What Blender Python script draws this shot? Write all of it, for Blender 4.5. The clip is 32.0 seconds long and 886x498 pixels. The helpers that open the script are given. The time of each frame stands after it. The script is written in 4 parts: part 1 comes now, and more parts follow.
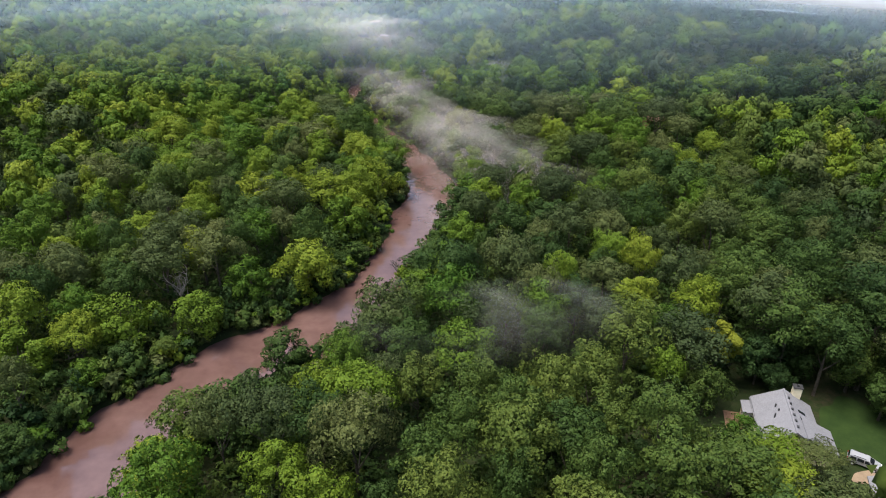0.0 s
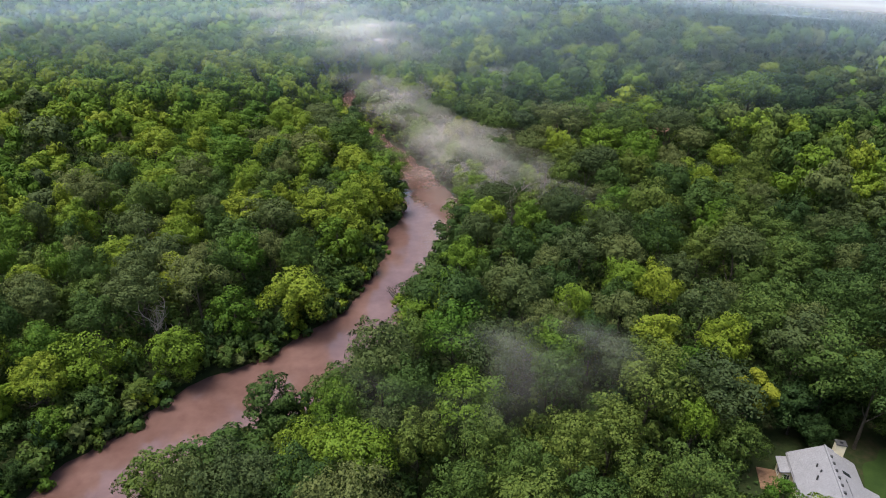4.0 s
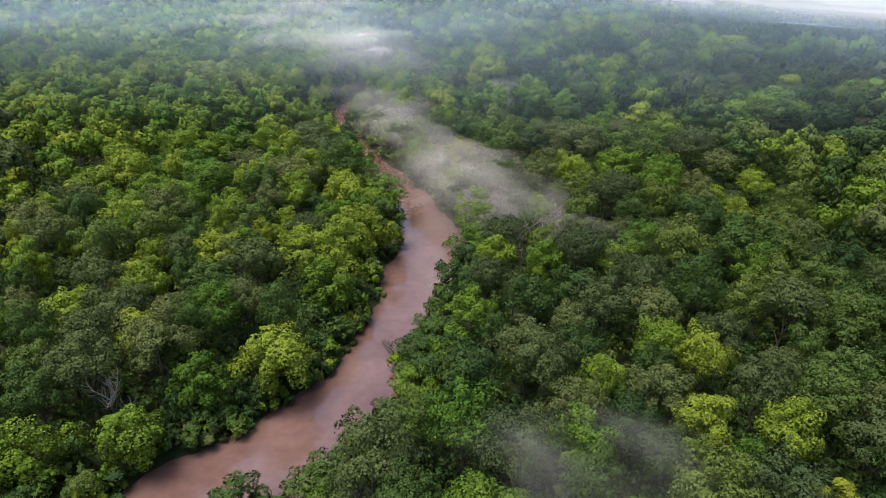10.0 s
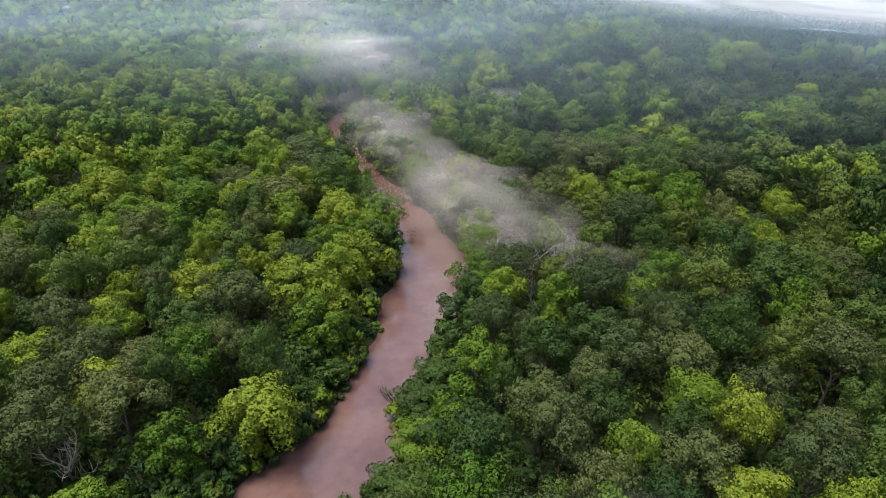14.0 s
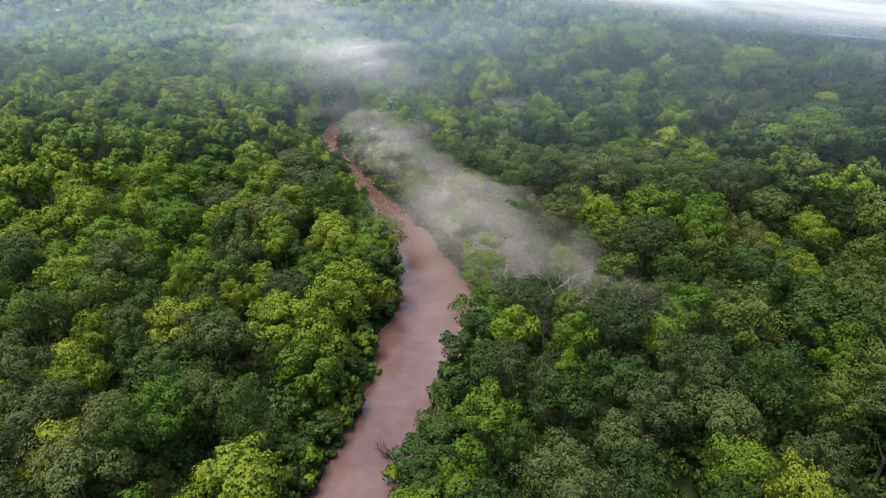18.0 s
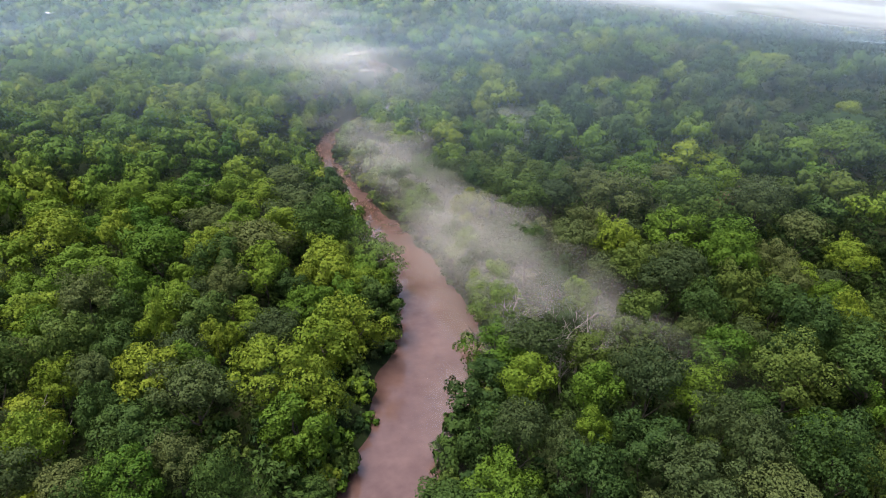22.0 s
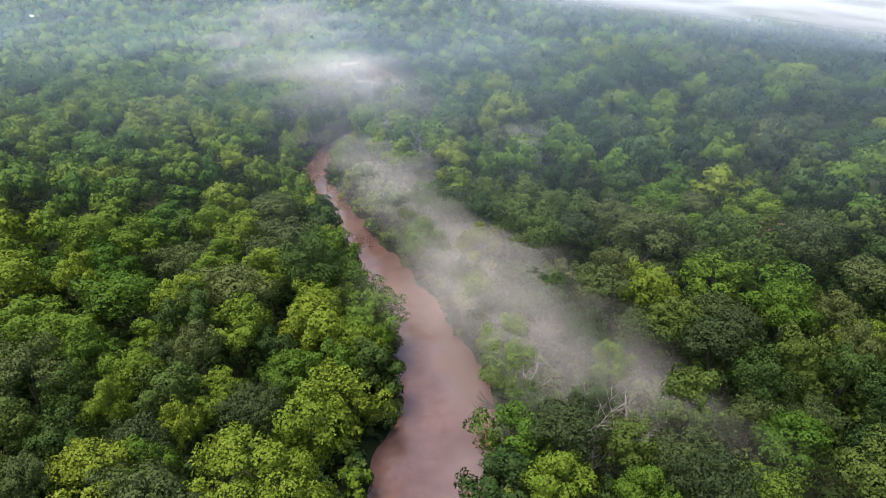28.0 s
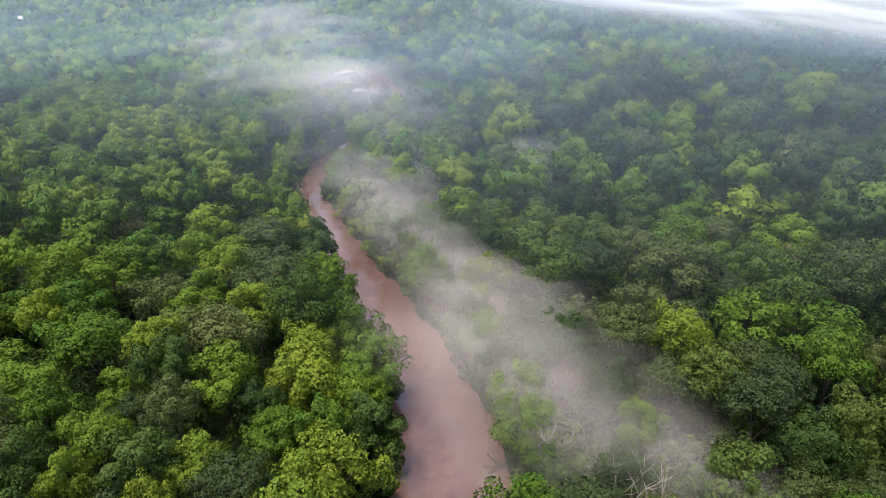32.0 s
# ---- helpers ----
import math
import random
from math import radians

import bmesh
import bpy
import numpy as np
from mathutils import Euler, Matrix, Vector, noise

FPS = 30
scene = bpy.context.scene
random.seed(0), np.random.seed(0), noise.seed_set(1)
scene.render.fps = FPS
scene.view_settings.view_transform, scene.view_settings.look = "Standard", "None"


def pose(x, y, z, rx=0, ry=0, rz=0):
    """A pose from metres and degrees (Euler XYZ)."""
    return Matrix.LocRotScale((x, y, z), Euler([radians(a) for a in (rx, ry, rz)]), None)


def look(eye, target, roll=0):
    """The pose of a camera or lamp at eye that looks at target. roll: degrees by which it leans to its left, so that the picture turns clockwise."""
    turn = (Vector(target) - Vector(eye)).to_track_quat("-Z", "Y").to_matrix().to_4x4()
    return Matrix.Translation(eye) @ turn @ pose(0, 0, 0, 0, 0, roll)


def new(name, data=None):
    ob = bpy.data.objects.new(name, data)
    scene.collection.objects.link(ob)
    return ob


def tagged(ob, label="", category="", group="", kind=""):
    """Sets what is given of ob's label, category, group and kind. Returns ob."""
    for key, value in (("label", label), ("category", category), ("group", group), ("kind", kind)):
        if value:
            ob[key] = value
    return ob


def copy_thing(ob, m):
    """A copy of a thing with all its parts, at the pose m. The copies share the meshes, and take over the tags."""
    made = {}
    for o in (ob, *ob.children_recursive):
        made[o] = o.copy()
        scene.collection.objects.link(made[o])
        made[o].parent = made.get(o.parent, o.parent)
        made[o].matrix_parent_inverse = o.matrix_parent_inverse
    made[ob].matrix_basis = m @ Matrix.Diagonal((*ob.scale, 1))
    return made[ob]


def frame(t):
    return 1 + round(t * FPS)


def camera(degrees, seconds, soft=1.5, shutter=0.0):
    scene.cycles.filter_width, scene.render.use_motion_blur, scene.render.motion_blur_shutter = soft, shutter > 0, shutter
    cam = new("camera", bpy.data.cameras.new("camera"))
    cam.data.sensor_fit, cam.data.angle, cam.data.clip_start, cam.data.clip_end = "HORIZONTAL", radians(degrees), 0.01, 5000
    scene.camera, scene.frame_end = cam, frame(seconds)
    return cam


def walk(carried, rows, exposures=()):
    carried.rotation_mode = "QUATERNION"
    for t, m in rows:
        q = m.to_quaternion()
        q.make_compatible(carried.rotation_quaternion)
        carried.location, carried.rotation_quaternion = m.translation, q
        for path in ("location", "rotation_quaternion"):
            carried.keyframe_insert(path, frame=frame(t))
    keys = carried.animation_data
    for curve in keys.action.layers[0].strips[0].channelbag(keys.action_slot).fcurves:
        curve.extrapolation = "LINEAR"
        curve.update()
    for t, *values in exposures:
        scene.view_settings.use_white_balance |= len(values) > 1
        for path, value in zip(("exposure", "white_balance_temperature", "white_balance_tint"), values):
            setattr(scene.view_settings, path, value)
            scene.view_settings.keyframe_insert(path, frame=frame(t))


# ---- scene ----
# ---- camera ----
cam = camera(70.0, 32.0, soft=1.0)
PATH = [
    (0, look((0.731, 6.229, 73.160), (4.986, 95.157, 27.623), 0.19)),
    (2, look((0.588, 11.783, 73.399), (5.145, 100.681, 27.831), 0.26)),
    (4, look((0.469, 17.800, 73.492), (5.291, 106.713, 27.981), 0.31)),
    (6, look((0.369, 24.144, 73.481), (5.423, 113.103, 28.086), 0.34)),
    (9, look((0.249, 34.026, 73.351), (5.595, 123.085, 28.186), 0.36)),
    (12, look((0.152, 44.091, 73.175), (5.737, 133.258, 28.252), 0.36)),
    (15, look((0.065, 54.157, 73.031), (5.848, 143.413, 28.312), 0.34)),
    (18, look((-0.025, 64.151, 72.972), (5.928, 153.466, 28.392), 0.32)),
    (21, look((-0.130, 74.088, 73.024), (5.980, 163.424, 28.507), 0.31)),
    (24, look((-0.263, 84.030, 73.188), (6.003, 173.354, 28.668), 0.32)),
    (27, look((-0.437, 94.037, 73.438), (6.003, 183.328, 28.879), 0.35)),
    (30, look((-0.665, 104.095, 73.725), (5.981, 193.358, 29.138), 0.42)),
    (32, look((-0.853, 110.758, 73.899), (5.956, 200.018, 29.332), 0.50)),
]
walk(cam, PATH)

# ---- world, sun, exposure ----
SUN_EL, SUN_AZ = 74.0, 250.0      # degrees; azimuth clockwise from +y
world = bpy.data.worlds.new("morning_sky")
scene.world = world
world.use_nodes = True
wn = world.node_tree
sky = wn.nodes.new("ShaderNodeTexSky")
sky.sky_type = "NISHITA"
sky.sun_disc = False
sky.sun_elevation = radians(SUN_EL)
sky.sun_rotation = radians(SUN_AZ)
sky.air_density = 1.0
sky.dust_density = 3.0
bg = wn.nodes["Background"]
bg.inputs["Strength"].default_value = 0.145
wn.links.new(sky.outputs[0], bg.inputs["Color"])

sun = new("sun", bpy.data.lights.new("sun", "SUN"))
sun.data.energy = 3.3
sun.data.angle = radians(30)
sun.data.color = (1.0, 0.955, 0.88)
_d = Vector((math.sin(radians(SUN_AZ)) * math.cos(radians(SUN_EL)), math.cos(radians(SUN_AZ)) * math.cos(radians(SUN_EL)), math.sin(radians(SUN_EL))))
sun.matrix_world = look(_d * 200, (0, 0, 0))
scene.view_settings.exposure = 0.80
scene.cycles.transparent_max_bounces = 24


# ---- materials ----
def material(name):
    m = bpy.data.materials.new(name)
    m.use_nodes = True
    return m, m.node_tree.nodes, m.node_tree.links, m.node_tree.nodes["Principled BSDF"]


def ramp(n, stops):
    r = n.new("ShaderNodeValToRGB")
    e = r.color_ramp.elements
    while len(e) < len(stops):
        e.new(0.5)
    for k, (p, c) in zip(e, stops):
        k.position, k.color = p, (*c, 1)
    return r


def noise_tex(n, l, scale, detail=4.0, rough=0.55, coords=None):
    t = n.new("ShaderNodeTexNoise")
    t.inputs["Scale"].default_value = scale
    t.inputs["Detail"].default_value = detail
    t.inputs["Roughness"].default_value = rough
    if coords is not None:
        l.new(coords, t.inputs["Vector"])
    return t


def math_node(n, l, op, a, b=0.0, clamp=False):
    m = n.new("ShaderNodeMath")
    m.operation, m.use_clamp = op, clamp
    for s, v in zip(m.inputs, (a, b)):
        if isinstance(v, (int, float)):
            s.default_value = v
        else:
            l.new(v, s)
    return m.outputs[0]


def leaf_material(name, dark, mid, light, joined=False):
    """Foliage: tint from tree to tree, from leaf clump to leaf clump and in broad patches; some light passes through."""
    m, n, l, p = material(name)
    geo = n.new("ShaderNodeNewGeometry")
    if joined:
        at = n.new("ShaderNodeAttribute")
        at.attribute_name = "tint"
        tree = at.outputs["Fac"]
    else:
        tree = n.new("ShaderNodeObjectInfo").outputs["Random"]
    broad = noise_tex(n, l, 0.018, 2.0, 0.5, geo.outputs["Position"])
    fine = noise_tex(n, l, 0.9, 3.0, 0.6, geo.outputs["Position"])
    f = math_node(n, l, "MULTIPLY", tree, 0.62)
    f = math_node(n, l, "ADD", f, math_node(n, l, "MULTIPLY", geo.outputs["Random Per Island"], 0.14))
    f = math_node(n, l, "ADD", f, math_node(n, l, "MULTIPLY", math_node(n, l, "SUBTRACT", broad.outputs["Fac"], 0.5), 0.5))
    f = math_node(n, l, "ADD", f, math_node(n, l, "MULTIPLY", math_node(n, l, "SUBTRACT", fine.outputs["Fac"], 0.5), 0.4), True)
    r = ramp(n, [(0.0, dark), (0.45, mid), (1.0, light)])
    l.new(f, r.inputs[0])
    p.inputs["Roughness"].default_value = 0.62
    p.inputs["Specular IOR Level"].default_value = 0.10
    l.new(r.outputs[0], p.inputs["Base Color"])
    tr = n.new("ShaderNodeBsdfTranslucent")
    l.new(r.outputs[0], tr.inputs["Color"])
    mix = n.new("ShaderNodeMixShader")
    mix.inputs[0].default_value = 0.20
    l.new(p.outputs[0], mix.inputs[1])
    l.new(tr.outputs[0], mix.inputs[2])
    l.new(mix.outputs[0], n["Material Output"].inputs["Surface"])
    return m


OAK = ((0.020, 0.044, 0.013), (0.052, 0.090, 0.019), (0.124, 0.150, 0.027))
BRIGHT = ((0.042, 0.096, 0.012), (0.106, 0.166, 0.017), (0.228, 0.248, 0.026))
OLIVE = ((0.032, 0.052, 0.020), (0.068, 0.092, 0.029), (0.124, 0.136, 0.042))
YELLOW = ((0.095, 0.125, 0.014), (0.190, 0.205, 0.020), (0.290, 0.285, 0.035))
PINE = ((0.020, 0.045, 0.022), (0.035, 0.070, 0.032), (0.065, 0.105, 0.045))
WILLOW = ((0.110, 0.150, 0.075), (0.170, 0.210, 0.110), (0.240, 0.280, 0.150))
m_oak = leaf_material("oak_leaf", *OAK)
m_bright = leaf_material("maple_leaf", *BRIGHT)
m_olive = leaf_material("olive_green_leaf", *OLIVE)
m_yellow = leaf_material("yellow_leaf", *YELLOW)
m_willow = leaf_material("willow_leaf", *WILLOW)
m_oak_w = leaf_material("woods_oak_leaf", *OAK, joined=True)
m_bright_w = leaf_material("woods_maple_leaf", *BRIGHT, joined=True)
m_olive_w = leaf_material("woods_olive_leaf", *OLIVE, joined=True)
m_pine_w = leaf_material("woods_pine_needle", *PINE, joined=True)


def plain(name, c1, c2, scale, rough=0.7, bump=0.0, fine=12.0):
    """A dull surface in two tones, at a broad and a fine scale, with relief."""
    m, n, l, p = material(name)
    tc = n.new("ShaderNodeTexCoord").outputs["Object"]
    a, b = noise_tex(n, l, scale, 4.0, 0.6, tc), noise_tex(n, l, scale * fine, 3.0, 0.6, tc)
    f = math_node(n, l, "ADD", math_node(n, l, "MULTIPLY", a.outputs["Fac"], 0.65), math_node(n, l, "MULTIPLY", b.outputs["Fac"], 0.35))
    r = ramp(n, [(0.32, c1), (0.68, c2)])
    l.new(f, r.inputs[0])
    l.new(r.outputs[0], p.inputs["Base Color"])
    p.inputs["Roughness"].default_value = rough
    p.inputs["Specular IOR Level"].default_value = 0.15 if rough > 0.65 else 0.5
    if bump:
        bp = n.new("ShaderNodeBump")
        bp.inputs["Strength"].default_value = bump
        bp.inputs["Distance"].default_value = 0.05
        l.new(f, bp.inputs["Height"])
        l.new(bp.outputs[0], p.inputs["Normal"])
    return m


m_bark = plain("bark", (0.035, 0.030, 0.024), (0.10, 0.085, 0.065), 1.5, 0.85, 0.6)
m_dead = plain("bleached_wood", (0.15, 0.13, 0.11), (0.28, 0.25, 0.22), 1.2, 0.8, 0.4)


def ground_material():
    m, n, l, p = material("forest_floor")
    geo = n.new("ShaderNodeNewGeometry")
    a = noise_tex(n, l, 0.05, 5.0, 0.6, geo.outputs["Position"])
    b = noise_tex(n, l, 0.9, 5.0, 0.65, geo.outputs["Position"])
    f = math_node(n, l, "ADD", math_node(n, l, "MULTIPLY", a.outputs["Fac"], 0.5), math_node(n, l, "MULTIPLY", b.outputs["Fac"], 0.5))
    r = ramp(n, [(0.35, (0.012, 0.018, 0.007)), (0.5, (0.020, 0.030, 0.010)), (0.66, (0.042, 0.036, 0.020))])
    l.new(f, r.inputs[0])
    l.new(r.outputs[0], p.inputs["Base Color"])
    p.inputs["Roughness"].default_value = 0.95
    p.inputs["Specular IOR Level"].default_value = 0.1
    bp = n.new("ShaderNodeBump")
    bp.inputs["Strength"].default_value = 0.6
    bp.inputs["Distance"].default_value = 0.3
    l.new(b.outputs["Fac"], bp.inputs["Height"])
    l.new(bp.outputs[0], p.inputs["Normal"])
    return m


def water_material():
    m, n, l, p = material("muddy_water")
    geo = n.new("ShaderNodeNewGeometry")
    a = noise_tex(n, l, 0.07, 4.0, 0.6, geo.outputs["Position"])
    b = noise_tex(n, l, 0.5, 4.0, 0.6, geo.outputs["Position"])
    f = math_node(n, l, "ADD", math_node(n, l, "MULTIPLY", a.outputs["Fac"], 0.7), math_node(n, l, "MULTIPLY", b.outputs["Fac"], 0.3))
    r = ramp(n, [(0.35, (0.082, 0.043, 0.036)), (0.65, (0.140, 0.083, 0.073))])
    l.new(f, r.inputs[0])
    l.new(r.outputs[0], p.inputs["Base Color"])
    p.inputs["Roughness"].default_value = 0.05
    p.inputs["Specular IOR Level"].default_value = 0.9
    w = noise_tex(n, l, 1.6, 3.0, 0.55, geo.outputs["Position"])
    bp = n.new("ShaderNodeBump")
    bp.inputs["Strength"].default_value = 0.07
    bp.inputs["Distance"].default_value = 0.12
    l.new(w.outputs["Fac"], bp.inputs["Height"])
    l.new(bp.outputs[0], p.inputs["Normal"])
    return m


m_ground, m_water = ground_material(), water_material()
m_lawn = plain("lawn", (0.013, 0.028, 0.006), (0.026, 0.048, 0.010), 0.5, 0.9, 0.5)


def mist_material(name, colour, density, scale, low, high, along=0.7, detail=3.0):
    """Thin drifting vapour: mostly clear, with a soft ragged density that dies away towards the sheet's rim (attribute "rim")."""
    m, n, l, p = material(name)
    geo = n.new("ShaderNodeNewGeometry")
    mp = n.new("ShaderNodeMapping")
    mp.inputs["Scale"].default_value = (1.0, along, 0.5)
    l.new(geo.outputs["Position"], mp.inputs["Vector"])
    a = noise_tex(n, l, scale, detail, 0.5, mp.outputs[0])
    a.inputs["Distortion"].default_value = 0.6
    mr = n.new("ShaderNodeMapRange")
    mr.interpolation_type = "SMOOTHSTEP"
    mr.inputs["From Min"].default_value, mr.inputs["From Max"].default_value = low, high
    l.new(a.outputs["Fac"], mr.inputs["Value"])
    rim = n.new("ShaderNodeAttribute")
    rim.attribute_name = "rim"
    f = math_node(n, l, "MULTIPLY", math_node(n, l, "MULTIPLY", mr.outputs[0], rim.outputs["Fac"]), density, True)
    d, t, tp = n.new("ShaderNodeBsdfDiffuse"), n.new("ShaderNodeBsdfTranslucent"), n.new("ShaderNodeBsdfTransparent")
    d.inputs["Color"].default_value = t.inputs["Color"].default_value = (*colour, 1)
    m1, m2 = n.new("ShaderNodeMixShader"), n.new("ShaderNodeMixShader")
    m1.inputs[0].default_value = 0.4
    l.new(d.outputs[0], m1.inputs[1])
    l.new(t.outputs[0], m1.inputs[2])
    l.new(f, m2.inputs[0])
    l.new(tp.outputs[0], m2.inputs[1])
    l.new(m1.outputs[0], m2.inputs[2])
    l.new(m2.outputs[0], n["Material Output"].inputs["Surface"])
    return m


m_mist = mist_material("river_mist", (0.84, 0.77, 0.73), 0.33, 0.032, 0.28, 0.72, 0.8, 2.5)
m_mist_far = mist_material("valley_mist", (0.84, 0.79, 0.76), 0.36, 0.022, 0.26, 0.70, 0.5, 2.5)
m_wisp = mist_material("thin_mist", (0.88, 0.85, 0.82), 0.12, 0.045, 0.36, 0.74)
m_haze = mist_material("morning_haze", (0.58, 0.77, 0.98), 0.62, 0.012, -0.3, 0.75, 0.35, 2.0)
m_fog = mist_material("fog_bank", (0.90, 0.87, 0.87), 0.70, 0.012, 0.05, 0.60, 0.5, 2.0)


# ---- helpers for building ----
def part(name, bm, mat, parent=None, label=""):
    me = bpy.data.meshes.new(name)
    bm.to_mesh(me)
    bm.free()
    me.materials.append(mat)
    ob = new(name, me)
    if parent is not None:
        ob.parent = parent
    return tagged(ob, label)


def quads(name, verts, faces, mat, smooth=False, normals=None):
    """A mesh from arrays of vertices and equal-sided faces; normals: the lie of the surface at each vertex."""
    verts, faces = np.asarray(verts, np.float32), np.asarray(faces, np.int32)
    me = bpy.data.meshes.new(name)
    k = faces.shape[1]
    me.vertices.add(len(verts))
    me.vertices.foreach_set("co", verts.ravel())
    me.loops.add(faces.size)
    me.loops.foreach_set("vertex_index", faces.ravel())
    me.polygons.add(len(faces))
    me.polygons.foreach_set("loop_start", np.arange(0, faces.size, k, dtype=np.int32))
    me.update(calc_edges=True)
    if smooth or normals is not None:
        me.polygons.foreach_set("use_smooth", np.ones(len(faces), bool))
    if normals is not None:
        me.attributes.new("custom_normal", "FLOAT_VECTOR", "POINT").data.foreach_set("vector", np.asarray(normals, np.float32).ravel())
        me.update()
    me.materials.append(mat)
    return me


def point_attribute(me, name, values):
    me.attributes.new(name, "FLOAT", "POINT").data.foreach_set("value", np.asarray(values, np.float32))


# ---- the lie of the land ----
# the river's middle and half width
RIVER = [(-210, -120, 8), (-150, -50, 8), (-105, 5, 8), (-76, 40, 8), (-52, 70, 9), (-44, 87, 9.5), (-35.5, 99.5, 10), (-22.5, 110.5, 9.5), (-11, 124, 8), (-4.5, 143, 7),
         (1, 161, 7.8), (6, 180, 9.2), (4, 202, 8.4), (-3, 222, 7.6), (-11, 246, 6.6), (-19.5, 268, 6.0), (-27, 290, 6.0), (-29, 306, 5.5), (-26.5, 325, 5.5), (-20, 345, 6), (-12.5, 362, 6.5),
         (-7, 384, 7), (-5, 412, 8.5), (-6, 450, 9), (-16, 490, 7), (-45, 540, 6), (-60, 620, 6), (-20, 720, 6), (-60, 860, 6), (-140, 1000, 6)]


def spline(points, step):
    out = []
    for i in range(1, len(points) - 2):
        p0, p1, p2, p3 = (np.array(points[j], float) for j in (i - 1, i, i + 1, i + 2))
        k = max(2, int(np.linalg.norm(p2 - p1) / step))
        for u in np.arange(k) / k:
            out.append(0.5 * (2 * p1 + (p2 - p0) * u + (2 * p0 - 5 * p1 + 4 * p2 - p3) * u ** 2 + (3 * p1 - p0 - 3 * p2 + p3) * u ** 3))
    return np.array(out)


COURSE = spline(RIVER, 3.0)
_k = np.arange(len(COURSE))
WIDE = COURSE[:, 2] + 0.7 * np.sin(_k * 0.83) + 0.6 * np.sin(_k * 0.37 + 1.0) + 0.4 * np.sin(_k * 1.9 + 2.0)
COURSE = COURSE[:, :2].copy()
TANGENT = np.gradient(COURSE, axis=0)
TANGENT /= np.linalg.norm(TANGENT, axis=1)[:, None]


def river_distance(x, y):
    """Distance beyond the water's edge (negative on the water), and on which side (+1: the right bank going up +y)."""
    x, y = np.atleast_1d(np.asarray(x, float)), np.atleast_1d(np.asarray(y, float))
    d, side = np.empty(x.shape), np.empty(x.shape)
    for s in range(0, len(x), 20000):
        q = np.stack([x[s:s + 20000], y[s:s + 20000]], 1)
        dd = ((q[:, None, :] - COURSE[None]) ** 2).sum(2)
        i = dd.argmin(1)
        d[s:s + 20000] = np.sqrt(dd[np.arange(len(q)), i]) - WIDE[i]
        w = q - COURSE[i]
        side[s:s + 20000] = np.sign(TANGENT[i, 1] * w[:, 0] - TANGENT[i, 0] * w[:, 1])
    return d, side


def smooth01(v):
    v = np.clip(v, 0, 1)
    return v * v * (3 - 2 * v)


def waves(x, y):
    return (np.sin(x * 0.031 + 1.3) * np.cos(y * 0.027 + 0.4) + 0.5 * np.sin(x * 0.083 + y * 0.041) + 0.3 * np.cos(y * 0.11 - x * 0.06 + 2.0))


def land(x, y):
    x, y = np.atleast_1d(np.asarray(x, float)), np.atleast_1d(np.asarray(y, float))
    d, side = river_distance(x, y)
    h = -1.2 + 3.0 * smooth01((d + 1.9) / 4.6)
    away = smooth01((d - 6) / 30)
    h = h + away * 0.7 * waves(x, y)
    right = (side > 0) & (y < 700)
    h = h + np.where(right, 3.2 * smooth01((d - 6) / 40) + 4.0 * smooth01((d - 42) / 90), 0.0)
    h = h + 6.0 * np.exp(-((x - 95) / 70) ** 2 - ((y - 345) / 52) ** 2)
    h = h + 4.0 * np.exp(-((x - 165) / 50) ** 2 - ((y - 298) / 22) ** 2)
    lawn = smooth01(1.6 - np.hypot((x - 61) / 16, (y - 78) / 18))
    return h * (1 - lawn) + 5.2 * lawn


def land_at(x, y):
    return float(land(x, y)[0])


# ---- ground and river ----
def ground_sheet():
    xs = np.unique(np.concatenate([np.linspace(-6000, -420, 22), np.arange(-400, -110, 10), np.arange(-110, 110, 2.0), np.arange(110, 420, 8), np.linspace(420, 6000, 22)]))
    ys = np.unique(np.concatenate([np.linspace(-6000, -140, 20), np.arange(-120, 30, 6), np.arange(30, 430, 2.0), np.arange(430, 1100, 10), np.linspace(1100, 9000, 20)]))
    gx, gy = np.meshgrid(xs, ys)
    z = land(gx.ravel(), gy.ravel())
    v = np.stack([gx.ravel(), gy.ravel(), z], 1)
    i = np.arange(len(ys) - 1)[:, None] * len(xs) + np.arange(len(xs) - 1)[None]
    i = i.ravel()
    f = np.stack([i, i + 1, i + 1 + len(xs), i + len(xs)], 1)
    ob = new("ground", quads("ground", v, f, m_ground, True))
    return tagged(ob, "dark leaf-littered forest floor with low river banks", "ground", kind="structure")


ground = ground_sheet()


def river_water():
    n = np.stack([TANGENT[:, 1], -TANGENT[:, 0]], 1)
    across = np.linspace(-13, 13, 9)
    v = np.concatenate([np.concatenate([COURSE + n * a, np.zeros((len(COURSE), 1))], 1) for a in across])
    k = len(COURSE)
    f = [(a * k + i, (a + 1) * k + i, (a + 1) * k + i + 1, a * k + i + 1) for a in range(len(across) - 1) for i in range(k - 1)]
    ob = new("river_water", quads("river_water", v, f, m_water, True))
    return tagged(ob, "calm muddy reddish-brown river water between wooded banks", "river", kind="structure")


river_water()

